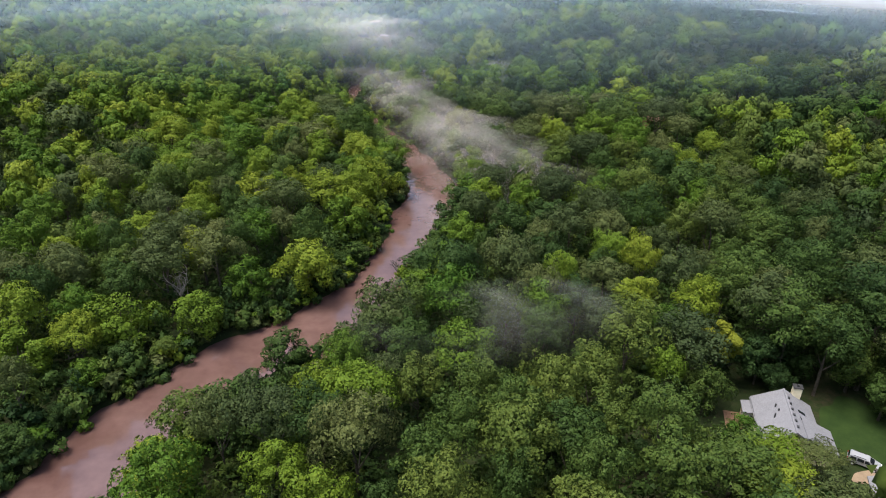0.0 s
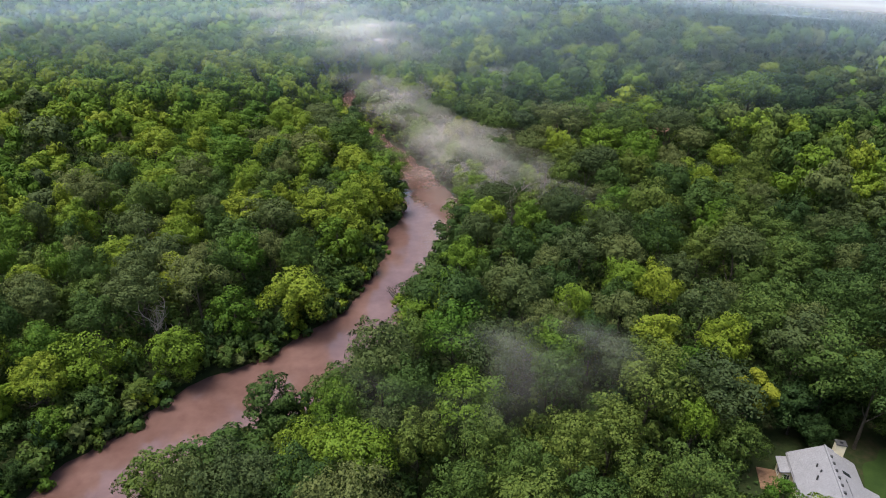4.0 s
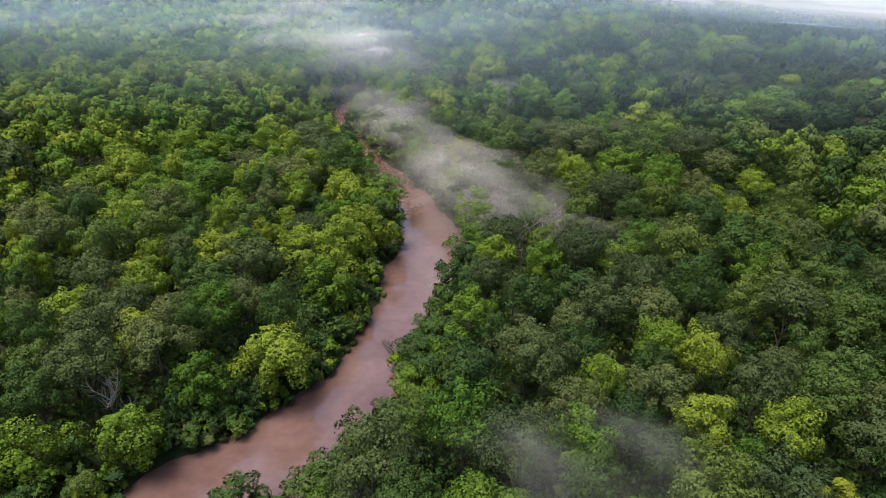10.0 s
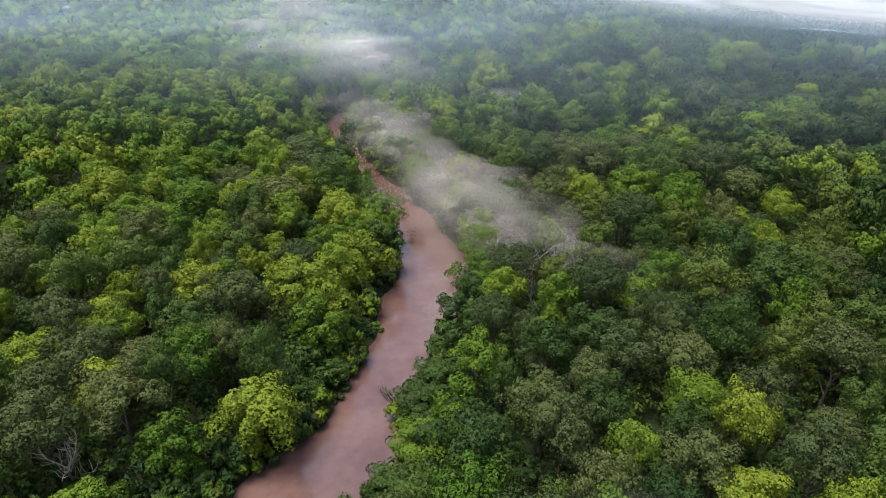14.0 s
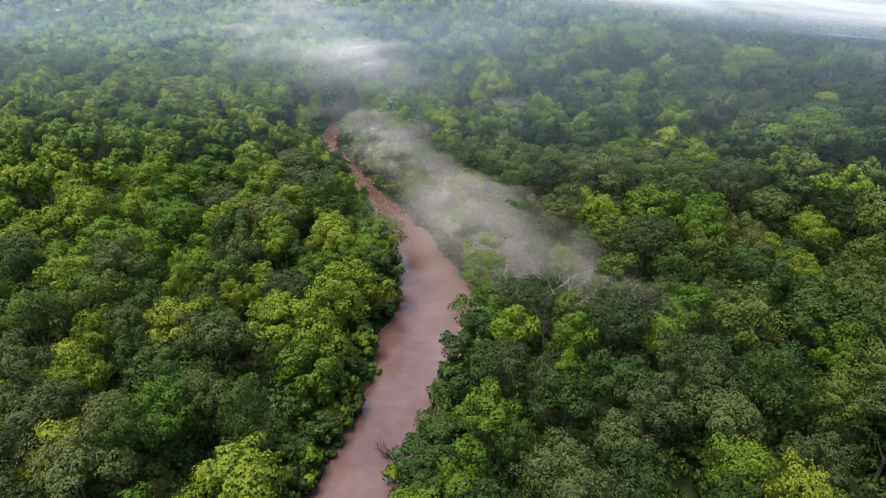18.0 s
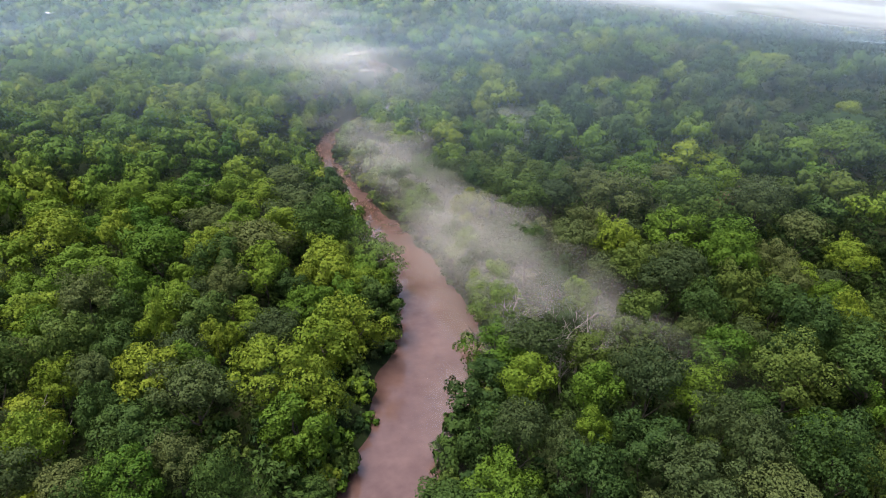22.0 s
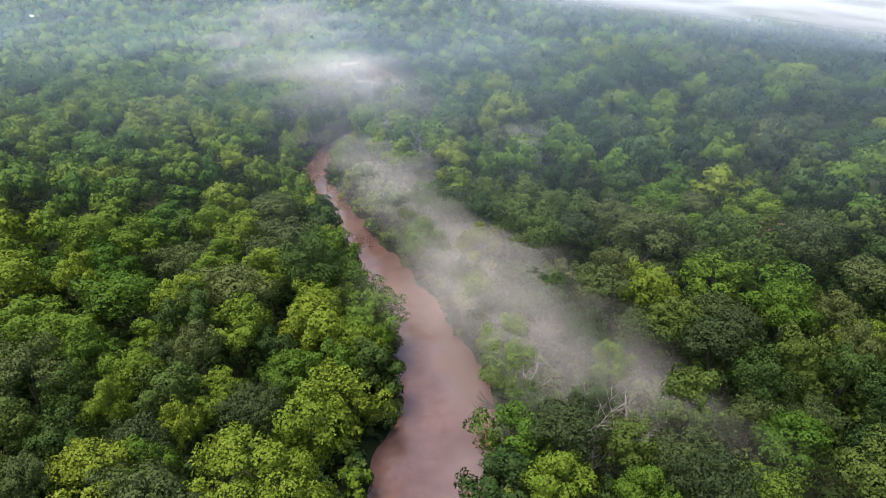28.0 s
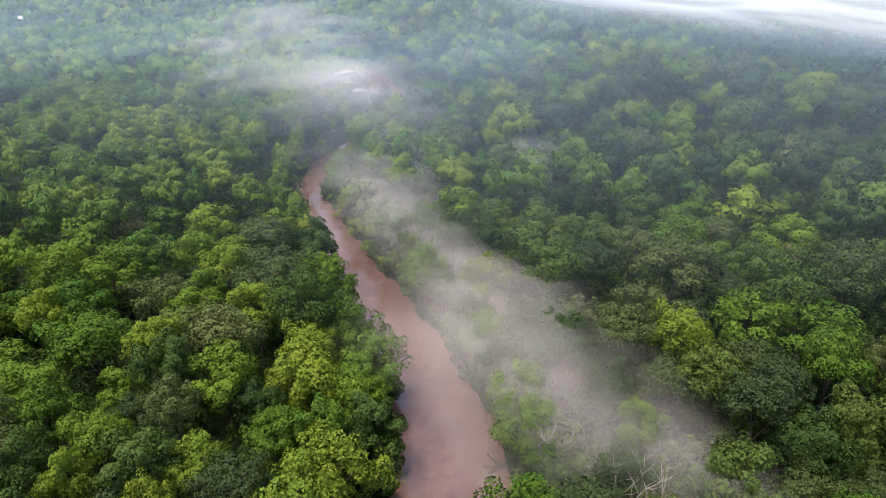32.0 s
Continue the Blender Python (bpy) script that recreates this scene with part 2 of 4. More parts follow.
# ---- trees ----
PHI = (1 + 5 ** 0.5) / 2
ICO_V = np.array([(-1, PHI, 0), (1, PHI, 0), (-1, -PHI, 0), (1, -PHI, 0), (0, -1, PHI), (0, 1, PHI), (0, -1, -PHI), (0, 1, -PHI), (PHI, 0, -1), (PHI, 0, 1), (-PHI, 0, -1), (-PHI, 0, 1)]) / (1 + PHI ** 2) ** 0.5
ICO_F = np.array([(0, 11, 5), (0, 5, 1), (0, 1, 7), (0, 7, 10), (0, 10, 11), (1, 5, 9), (5, 11, 4), (11, 10, 2), (10, 7, 6), (7, 1, 8),
                  (3, 9, 4), (3, 4, 2), (3, 2, 6), (3, 6, 8), (3, 8, 9), (4, 9, 5), (2, 4, 11), (6, 2, 10), (8, 6, 7), (9, 8, 1)])


def unit(v):
    return v / np.maximum(np.linalg.norm(v, axis=-1, keepdims=True), 1e-6)


def crown_arrays(seed, radius, height, top, lobes, leaves, size, low=-0.45, sprays=7, rough=0.32, dome=0.5):
    """A crown of many leaf clumps on overlapping lobes: vertices, triangles and normals. top: height of its highest point."""
    g = np.random.default_rng(seed)
    half = np.array([radius, radius, height / 2])
    centre = np.array([0, 0, top - height / 2])
    d = unit(g.normal(size=(lobes * 7, 3)))
    d = d[d[:, 2] > low]
    picked = [np.array([0.1, 0.0, 0.95])]
    for q in d:
        if len(picked) < lobes and min(np.linalg.norm(q - p) for p in picked) > 1.5 / lobes ** 0.5:
            picked.append(q)
    d = np.array(picked)
    lobe_c = centre + d * half * g.uniform(0.48, 0.92, (len(d), 1))
    lobe_r = radius * g.uniform(0.20, 0.40, len(d)) * (1 + 0.55 * (6 / lobes)) ** 0.5
    # billows, and the sprays that stand out from them
    i = np.repeat(np.arange(len(d)), sprays)
    q = unit(g.normal(size=(len(i), 3)) + np.array([0, 0, 0.35]))
    c = np.concatenate([lobe_c, lobe_c[i] + q * (lobe_r[i] * g.uniform(0.60, 1.05, len(i)))[:, None]])
    r = np.concatenate([lobe_r * 0.75, lobe_r[i] * g.uniform(0.28, 0.52, len(i))])
    way = np.concatenate([np.zeros_like(lobe_c), q])
    pts, nor, lie = [], [], []
    need = leaves
    while need > 0:
        k = need * 3 + 20
        i = g.choice(len(c), k, p=r ** 2 / (r ** 2).sum())
        q = unit(g.normal(size=(k, 3)) + np.array([0, 0, 0.35]))
        pos = c[i] + q * (r[i] * g.uniform(0.84, 1.10, k))[:, None] * np.array([1, 1, 0.9])
        inside = (np.linalg.norm(pos[:, None] - c[None], axis=2) / r[None])
        inside[np.arange(k), i] = 9
        ok = (inside.min(1) > 0.72) & (q[:, 2] > g.uniform(-0.95, -0.15, k)) & (pos[:, 2] > 0.3)
        out = unit((pos - centre) / half)
        body = unit(np.where(i < len(d), 0.9, 0.5)[:, None] * q + 0.6 * way[i] + dome * out)
        pts.append(pos[ok][:need])
        lie.append(unit(body + rough * g.normal(size=(k, 3)))[ok][:need])
        nor.append(unit(body + 0.42 * g.normal(size=(k, 3)))[ok][:need])
        need -= len(pts[-1])
    p, nrm, lie = np.concatenate(pts), np.concatenate(nor), np.concatenate(lie)
    deep = g.random(len(p)) < 0.12
    p[deep] = centre + (p[deep] - centre) * g.uniform(0.45, 0.85, (deep.sum(), 1))
    t = unit(np.cross(nrm, g.normal(size=p.shape)))
    b = np.cross(nrm, t)
    s = (size * g.uniform(0.5, 1.35, len(p)))[:, None]
    w = g.uniform(0.55, 0.95, (len(p), 1))
    fold = nrm * s * g.uniform(-0.15, 0.5, (len(p), 1))
    v = np.stack([p + t * s * 1.15 - fold * 0.6, p - t * s * 0.5 + b * s * w + fold * 0.3, p - t * s * 0.5 - b * s * w + fold * 0.3], 1).reshape(-1, 3)
    return v, np.arange(len(p) * 3).reshape(-1, 3), np.repeat(lie, 3, axis=0)


def tube(bm, pts, radii, sides=6):
    """A tapered limb along a line of points, closed at both ends."""
    rings = []
    for i, (p, r) in enumerate(zip(pts, radii)):
        p = Vector(p)
        way = Vector(pts[min(i + 1, len(pts) - 1)]) - Vector(pts[max(i - 1, 0)])
        q = way.to_track_quat("Z", "Y")
        rings.append([bm.verts.new(p + q @ Vector((r * math.cos(a), r * math.sin(a), 0))) for a in (2 * math.pi * k / sides for k in range(sides))])
    for a, b in zip(rings, rings[1:]):
        for k in range(sides):
            bm.faces.new((a[k], a[(k + 1) % sides], b[(k + 1) % sides], b[k]))
    bm.faces.new(rings[0][::-1])
    bm.faces.new(rings[-1])


def stem_parts(rnd, height, girth, parent, mat, limbs=3):
    """A bent tapered trunk and a few rising limbs, each its own mesh."""
    bend = [(rnd.uniform(-0.4, 0.4), rnd.uniform(-0.4, 0.4)) for _ in range(5)]
    line = [(0, 0, -0.6)] + [(bend[k][0] * k * 0.5, bend[k][1] * k * 0.5, height * (k + 1) / 5) for k in range(5)]
    bm = bmesh.new()
    tube(bm, line, [girth * s for s in (1.45, 1.0, 0.85, 0.68, 0.48, 0.22)], 8)
    part("trunk", bm, mat, parent)
    for k in range(limbs):
        a, z0 = rnd.uniform(0, 6.28), height * rnd.uniform(0.38, 0.62)
        reach = height * rnd.uniform(0.18, 0.27)
        s = Vector((line[2][0], line[2][1], z0))
        e = [s + Vector((math.cos(a) * reach * u, math.sin(a) * reach * u, reach * (0.9 * u + 0.35 * u * u))) for u in (0, 0.35, 0.7, 1.0)]
        bm = bmesh.new()
        tube(bm, e, [girth * q for q in (0.5, 0.4, 0.28, 0.12)], 6)
        part("limb", bm, mat, parent)


KINDS = {
    # crown radius, crown depth, top, lobes, leaf clumps, clump size, lowest lobe, material, label, name
    "oak": (5.2, 10.0, 17.5, 20, 6800, 0.200, -0.45, m_oak, "tall dark green oak with a dense lumpy crown", "oak_tree"),
    "maple": (5.0, 10.0, 16.5, 18, 6800, 0.200, -0.45, m_bright, "leafy bright green maple with a full rounded crown", "maple_tree"),
    "ash": (5.0, 9.0, 17.5, 24, 6800, 0.190, -0.40, m_olive, "olive green ash tree with a grainy open crown", "ash_tree"),
    "bank_maple": (4.9, 11.5, 12.8, 24, 7600, 0.205, -0.95, m_bright, "bright green riverside maple with boughs hanging to the water", "riverside_maple"),
    "bank_oak": (4.7, 11.0, 12.3, 24, 7600, 0.205, -0.95, m_oak, "dark green riverside tree with boughs hanging over the bank", "riverside_tree"),
}
PROTO = {}
for kind, (r, dep, top, lobes, leaves, size, low, mat, label, name) in KINDS.items():
    PROTO[kind] = []
    for v in range(5):
        rnd = random.Random(100 + v * 7 + len(kind))
        thing = tagged(new(name), label, "tree", "trees of the river woods")
        cv, cf, cn = crown_arrays(11 * v + len(kind) * 131, r * rnd.uniform(0.9, 1.1), dep * rnd.uniform(0.85, 1.15), top, lobes + rnd.randint(-4, 4), leaves, size, low, 6)
        crown = new("crown", quads("crown", cv, cf, mat, False, cn))
        crown.parent = thing
        stem_parts(rnd, top * 0.72, 0.26, thing, m_bark)
        PROTO[kind].append(thing)
USED = {k: [False] * 5 for k in PROTO}


def plant(kind, v, x, y, width=1.0, tall=1.0, turn=0.0, z=None):
    """Sets one tree of a kind on the ground; the first of each shape is the pattern itself."""
    m = Matrix.LocRotScale((x, y, land_at(x, y) if z is None else z), Euler((0, 0, turn)), (width, width, tall))
    if not USED[kind][v]:
        USED[kind][v] = True
        PROTO[kind][v].matrix_basis = m
        return PROTO[kind][v]
    return copy_thing_scaled(PROTO[kind][v], m)


def copy_thing_scaled(ob, m):
    keep = ob.matrix_basis.copy()
    ob.matrix_basis = Matrix.Identity(4)
    made = copy_thing(ob, m)
    ob.matrix_basis = keep
    made.matrix_basis = m
    return made


TAKEN = []          # x, y, radius of what is already planted or kept free


def free(x, y, r):
    return all((x - a) ** 2 + (y - b) ** 2 > (r * 0.8 + c) ** 2 for a, b, c in TAKEN)


# clearings: the house and its lawn, the drive, the meadow among the far woods
CLEAR = [(57, 75, 9), (57, 81, 8), (65, 71, 8), (62, 66, 7), (67, 76, 3), (150, 292, 6), (160, 293, 8), (172, 294, 9), (185, 296, 9), (198, 298, 9),
         (48, 71, 3), (46.5, 78, 4), (43, 77, 3), (-27, 95, 2.6), (90, 235, 3.4), (-285, 648, 10), (-283, 636, 8), (16, 220, 5), (34, 262, 5.5), (-2, 250, 4), (-10.5, 272, 3.5), (48.0, 85.5, 2)]
TAKEN += CLEAR

# single trees that stand out, and unseen ones that shade the lawn: kind, shape, x, y, crown width, height
SINGLE = [
    ("bank_maple", 0, -22.8, 126.0, 1.30, 1.10), ("bank_maple", 1, -41.0, 110.0, 1.00, 0.82), ("bank_maple", 2, -53.2, 105.8, 1.15, 0.95), ("bank_maple", 3, -33.0, 119.5, 1.00, 0.95),
    ("bank_maple", 4, -66.0, 96.5, 1.2, 0.92), ("bank_maple", 1, -54.8, 94.2, 0.65, 0.52), ("bank_maple", 0, -16.5, 192.0, 1.30, 1.25), ("bank_maple", 2, -14.2, 169.0, 1.2, 1.2),
    ("bank_maple", 4, -16.0, 148.0, 1.20, 1.05), ("bank_maple", 3, -12.2, 181.0, 1.1, 1.15), ("maple", 1, -22.0, 158.0, 1.2, 1.0), ("bank_maple", 2, -14.5, 157.0, 1.05, 1.05),
    ("bank_oak", 0, -21.5, 94.0, 1.1, 0.88), ("bank_oak", 1, -33.5, 80.0, 1.00, 0.85), ("bank_oak", 2, -25.5, 82.5, 1.30, 0.9), ("bank_maple", 3, -34.0, 69.0, 1.2, 0.9),
    # added unseen to shade the lawn: oaks at x 79.5, 80.0 and 75.5
    ("ash", 0, 43.6, 86.5, 1.15, 0.82), ("oak", 3, 64.8, 84.2, 0.95, 0.92), ("oak", 3, 77.0, 92.0, 1.2, 1.0), ("oak", 0, 78.5, 81.0, 1.2, 0.95), ("oak", 2, 79.5, 72.5, 1.15, 0.95), ("ash", 4, 58.0, 92.0, 1.2, 1.0), ("oak", 0, 60.0, 87.5, 1.1, 1.0), ("oak", 2, 72.5, 85.0, 1.2, 1.0), ("ash", 1, 74.5, 76.5, 1.1, 0.9), ("oak", 4, 80.0, 64.5, 1.2, 1.0), ("oak", 1, 75.5, 57.0, 1.2, 0.9), ("maple", 3, 124.0, 241.0, 1.9, 1.15), ("oak", 4, 67.0, 147.0, 1.3, 1.0),
    # low dark trees behind the house are added in place of shade on the lawn
    ("bank_oak", 1, 71.5, 78.0, 0.7, 0.75), ("bank_oak", 3, 73.0, 71.0, 0.75, 0.75), ("bank_oak", 1, 44.8, 80.8, 0.75, 0.7), ("bank_maple", 3, 46.4, 72.4, 0.62, 0.5), ("bank_oak", 0, 50.5, 88.0, 0.9, 0.8), ("bank_oak", 4, 58.5, 84.8, 0.6, 0.5), ("bank_oak", 2, 56.5, 87.5, 0.9, 0.8), ("bank_oak", 3, 63.5, 89.5, 0.9, 0.85), ("bank_oak", 1, 70.5, 84.8, 0.85, 0.8), ("bank_oak", 4, 73.6, 79.2, 0.85, 0.8), ("bank_oak", 2, 75.5, 72.5, 0.85, 0.8),
    ("maple", 2, 48.2, 67.6, 0.75, 0.42), ("ash", 2, 53.6, 65.8, 0.70, 0.38), ("oak", 1, 40.9, 63.5, 1.0, 0.58), ("maple", 1, 45.9, 60.5, 0.9, 0.50),
    ("bank_oak", 3, 12.0, 147.0, 1.0, 0.9), ("bank_maple", 4, 7.0, 126.5, 0.9, 0.9), ("bank_oak", 4, 19.5, 174.0, 0.9, 0.8),
]
for kind, v, x, y, w, h in SINGLE:
    plant(kind, v, x, y, w, h, v * 1.3 + x)
    TAKEN.append((x, y, 3.4 * w))


def nearest_view(x, y):
    """How near a camera flying straight up the valley comes to a tree while it has it in view."""
    ahead = np.maximum(42.0, (np.abs(x) / 0.74 - 25.0) / 0.89)
    gap = np.clip(y - ahead, 6.0, 111.0)
    seen = (y - 6.0) > ahead * 0.9
    dist = np.sqrt(x ** 2 + (y - gap) ** 2 + 52.0 ** 2)
    return np.where(seen, dist, 9999.0)


def sunny(x, y):
    """Patches of the wood where light yellow-green trees grow."""
    return sum(math.exp(-((x - a) ** 2 + (y - b) ** 2) / (2 * r * r)) for a, b, r in ((-88, 222, 24), (-105, 330, 45), (-60, 260, 18), (-30, 420, 40), (-150, 480, 60), (122, 240, 8), (8, 262, 16), (45, 85, 9)))


rnd = random.Random(5)
NEAR, MID = [], []
sites = []
# trees that line both banks
acc = 0.0
for i in range(1, len(COURSE)):
    acc += float(np.linalg.norm(COURSE[i] - COURSE[i - 1]))
    if acc > 5.6:
        acc = rnd.uniform(-1.2, 1.2)
        nrm = np.array([TANGENT[i, 1], -TANGENT[i, 0]])
        for s in (-1, 1) if not 375 < COURSE[i, 1] < 465 else ():
            q = COURSE[i] + nrm * s * (WIDE[i] + (rnd.uniform(1.4, 3.4) + (1.6 if COURSE[i, 1] < 165 else 0.0) if s > 0 else rnd.uniform(2.6, 4.2)))
            sites.append((q[0], q[1], 3.3, True))
# the woods behind them: large crowns first, smaller ones in the gaps between
inner = []
for j in range(-20, 64):
    for i in range(-90, 91):
        x, y = (i + 0.5 * (j % 2)) * 6.0 + rnd.uniform(-2.6, 2.6), j * 5.2 + rnd.uniform(-2.6, 2.6)
        if abs(x) < 0.78 * max(y, 0) + 70:
            inner.append((x, y, rnd.triangular(2.3, 5.0, 3.2) * (1.0 if y < 190 else 1.3), False))
sites += sorted(inner, key=lambda q: -q[2])
xy = np.array([(q[0], q[1]) for q in sites])
dr, _side = river_distance(xy[:, 0], xy[:, 1])
nv = nearest_view(xy[:, 0], xy[:, 1])
GRID = {}


def grid_free(x, y, r):
    a, b = int(x // 10), int(y // 10)
    for da in (-1, 0, 1):
        for db in (-1, 0, 1):
            for q in GRID.get((a + da, b + db), ()):
                if (q[0] - x) ** 2 + (q[1] - y) ** 2 < ((r + q[2]) * 0.82) ** 2:
                    return False
    return True


for (x, y, r, bank), d, near, _s in zip(sites, dr, nv, _side):
    back = _s > 0 and (y < 150 or 225 < y < 330)
    if d < (0.9 if bank else r + (4.0 if back else 0.5)) or not free(x, y, r) or not grid_free(x, y, r):
        continue
    GRID.setdefault((int(x // 10), int(y // 10)), []).append((x, y, r))
    (NEAR if near < 150 else MID).append((x, y, r, bank))
for x, y, r, bank in NEAR:
    u = rnd.random()
    left = x < 0
    patch = math.sin(x * 0.045 + 0.6) * math.cos(y * 0.038 + 1.0)
    if bank:
        kind = "bank_maple" if u < (0.0 if left and y < 140 else 0.75 if left and y < 215 else 0.5 if left else 0.35) else "bank_oak"
    else:
        kind = "maple" if u < (0.42 if left else 0.19) + 0.2 * patch + 0.8 * sunny(x, y) else ("oak" if u < 0.66 else "ash")
    w = rnd.uniform(0.95, 1.25) if bank else r / 4.4
    h = rnd.uniform(0.85, 1.12) if bank else rnd.uniform(0.60, 0.92) + 0.085 * (r - 2.3)
    if bank and y < 140 and x > COURSE[np.abs(COURSE[:, 1] - y).argmin(), 0]:
        w, h = w * 0.8, h * 0.55
    elif bank and y < 140:
        w, h = w * 0.62, h * 0.5
    plant(kind, rnd.randrange(5), x, y, w, h, rnd.uniform(0, 6.28))


# more low-skirted trees close along the near left bank
for i in range(1, len(COURSE)):
    if 30 < COURSE[i, 1] < 140 and i % 2 == 0:
        x, y = COURSE[i] - np.array([TANGENT[i, 1], -TANGENT[i, 0]]) * (WIDE[i] + rnd.uniform(0.9, 2.0))
        if min([9.0] + [math.hypot(q[0] - x, q[1] - y) - 0.5 * q[2] for q in TAKEN]) > 1.2 and grid_free(x, y, 1.7):
            plant("bank_oak", rnd.randrange(5), x, y, rnd.uniform(0.45, 0.7), rnd.uniform(0.3, 0.5), rnd.uniform(0, 6.28))


# ---- woods farther off ----
def low_variants(count, radius, depth, top, lobes, leaves, size, seed, sprays):
    return [crown_arrays(seed + k, radius, depth, top, lobes, leaves, size, -0.35, sprays, 0.22, 0.95) for k in range(count)]


def far_crown(seed, radius, depth, top, loose=110):
    """A crown for the distance: lumpy lobes, each a few facets, and loose leaf clumps that break its outline."""
    g = np.random.default_rng(seed)
    lobes = int(g.integers(7, 11))
    d = unit(g.normal(size=(lobes, 3)) * np.array([1, 1, 0.8]) + np.array([0, 0, 0.45]))
    d[0] = (0.1, 0, 0.95)
    half = np.array([radius, radius, depth / 2])
    mid = np.array([0, 0, top - depth / 2])
    c = mid + d * half * g.uniform(0.5, 0.78, (lobes, 1))
    r = radius * g.uniform(0.30, 0.46, lobes)
    upper = ICO_F[ICO_V[ICO_F].mean(1)[:, 2] > -0.45]
    v = np.concatenate([c[k] + ICO_V * r[k] * g.uniform(0.72, 1.1, (12, 1)) for k in range(lobes)])
    f = np.concatenate([upper + 12 * k for k in range(lobes)])
    n = unit(np.concatenate([ICO_V + 1.2 * d[k] + 0.25 * g.normal(size=ICO_V.shape) for k in range(lobes)]))
    k = g.integers(lobes, size=loose)
    q = unit(g.normal(size=(loose, 3)) + np.array([0, 0, 0.6]))
    p = c[k] + q * (r[k] * g.uniform(0.92, 1.22, loose))[:, None]
    face = unit(q + 0.4 * g.normal(size=q.shape))
    t = unit(np.cross(face, g.normal(size=q.shape)))
    b = np.cross(face, t)
    s = g.uniform(0.35, 0.85, (loose, 1))
    lv = np.stack([p + t * s, p - t * s * 0.5 + b * s * 0.8, p - t * s * 0.5 - b * s * 0.8], 1).reshape(-1, 3)
    ln = np.repeat(unit(q + 1.3 * d[k] + 0.25 * g.normal(size=q.shape)), 3, axis=0)
    return np.concatenate([v, lv]), np.concatenate([f, np.arange(len(lv)).reshape(-1, 3) + len(v)]), np.concatenate([n, ln])


def woods(name, places, shapes, mat, label):
    """Many trees that nobody could count, as one mesh, each with a tint of its own."""
    g = np.random.default_rng(len(places))
    vs, fs, ts, ns, base = [], [], [], [], 0
    if not places:
        return
    xy = np.array([(p[0], p[1]) for p in places])
    zs = land(xy[:, 0], xy[:, 1])
    for (x, y, w, h), z in zip(places, zs):
        v, f, nv = shapes[g.integers(len(shapes))]
        a = g.uniform(0, 6.28)
        ca, sa = math.cos(a) * w, math.sin(a) * w
        q = np.stack([v[:, 0] * ca - v[:, 1] * sa + x, v[:, 0] * sa + v[:, 1] * ca + y, v[:, 2] * h + z], 1)
        vs.append(q)
        ns.append(np.stack([nv[:, 0] * math.cos(a) - nv[:, 1] * math.sin(a), nv[:, 0] * math.sin(a) + nv[:, 1] * math.cos(a), nv[:, 2]], 1))
        fs.append(f + base)
        ts.append(np.full(len(v), g.uniform(0, 1)))
        base += len(v)
    me = quads(name, np.concatenate(vs), np.concatenate(fs), mat, False, np.concatenate(ns))
    point_attribute(me, "tint", np.concatenate(ts))
    return tagged(new(name, me), label, "woods", kind="stuff")


mid_shapes = low_variants(9, 5.2, 9.5, 17.5, 11, 2500, 0.36, 500, 5)
bank_shapes = low_variants(4, 4.8, 12.0, 12.5, 13, 1150, 0.50, 600, 6)
far_shapes = [far_crown(700 + k, 5.4, 10.5, 17.5) for k in range(9)]


def sort_kind(x, y):
    u = rnd.random()
    patch = math.sin(x * 0.03 + 0.6) * math.cos(y * 0.021 + 1.0)
    return "maple" if u < (0.48 if x < 0 else 0.26) + 0.2 * patch + 0.8 * sunny(x, y) else ("oak" if u < 0.75 else "ash")


def pine_stand(x, y):
    return 160 < x < 420 and 325 < y < 470 and x > 100 + 0.35 * (y - 300)


def low_ground(x, y):
    """Younger, lower trees stand before the meadow."""
    return 0.55 if 118 < x < 190 and 246 < y < 292 else 1.0


lists = {}
for x, y, r, bank in MID:
    w, h = r / 5.0, (rnd.uniform(0.52, 0.98) + 0.06 * r) * low_ground(x, y)
    reach = nearest_view(np.array([x]), np.array([y]))[0]
    size = "mid" if reach < 290 else "far"
    if reach > 9000:
        w *= 1.4
    kind = "pine" if pine_stand(x, y) else sort_kind(x, y)
    if bank:
        size, kind, w, h = "bank", "maple" if rnd.random() < (0.9 if 200 < y < 345 else 0.5) else "oak", w * 0.95, rnd.uniform(0.85, 1.15) * (0.6 if 225 < y < 330 and x > np.interp(y, COURSE[:, 1], COURSE[:, 0]) else 1.0)
    lists.setdefault((size, kind), []).append((x, y, w, h))
y = 330.0
while y < 900:
    s = 10.2 + max(0, (y - 450)) * 0.005
    x = -0.76 * y - 60
    row = []
    while x < 0.76 * y + 60:
        row.append((x + rnd.uniform(-3.2, 3.2), y + rnd.uniform(-3.2, 3.2)))
        x += s
    a = np.array(row)
    d, _ = river_distance(a[:, 0], a[:, 1])
    for (px, py), dd in zip(row, d):
        if dd > (9 if 365 < py < 465 else 3) and free(px, py, 3):
            kind = "pine" if pine_stand(px, py) else sort_kind(px, py)
            lists.setdefault(("mid" if py < 400 and abs(px) < 230 else "far", kind), []).append((px, py, rnd.uniform(0.8, 1.35), rnd.uniform(0.62, 1.3) * low_ground(px, py)))
    y += s * 0.87
pine_shapes = [far_crown(800 + k, 3.0, 13.0, 17.0) for k in range(5)]
MATS = {"oak": m_oak_w, "maple": m_bright_w, "ash": m_olive_w, "pine": m_pine_w}
WORDS = {"oak": "dark green oak woods with closed lumpy crowns", "maple": "bright yellow-green maple woods with rounded crowns",
         "ash": "olive green ash woods with grainy crowns", "pine": "dark stand of pines beyond the meadow"}
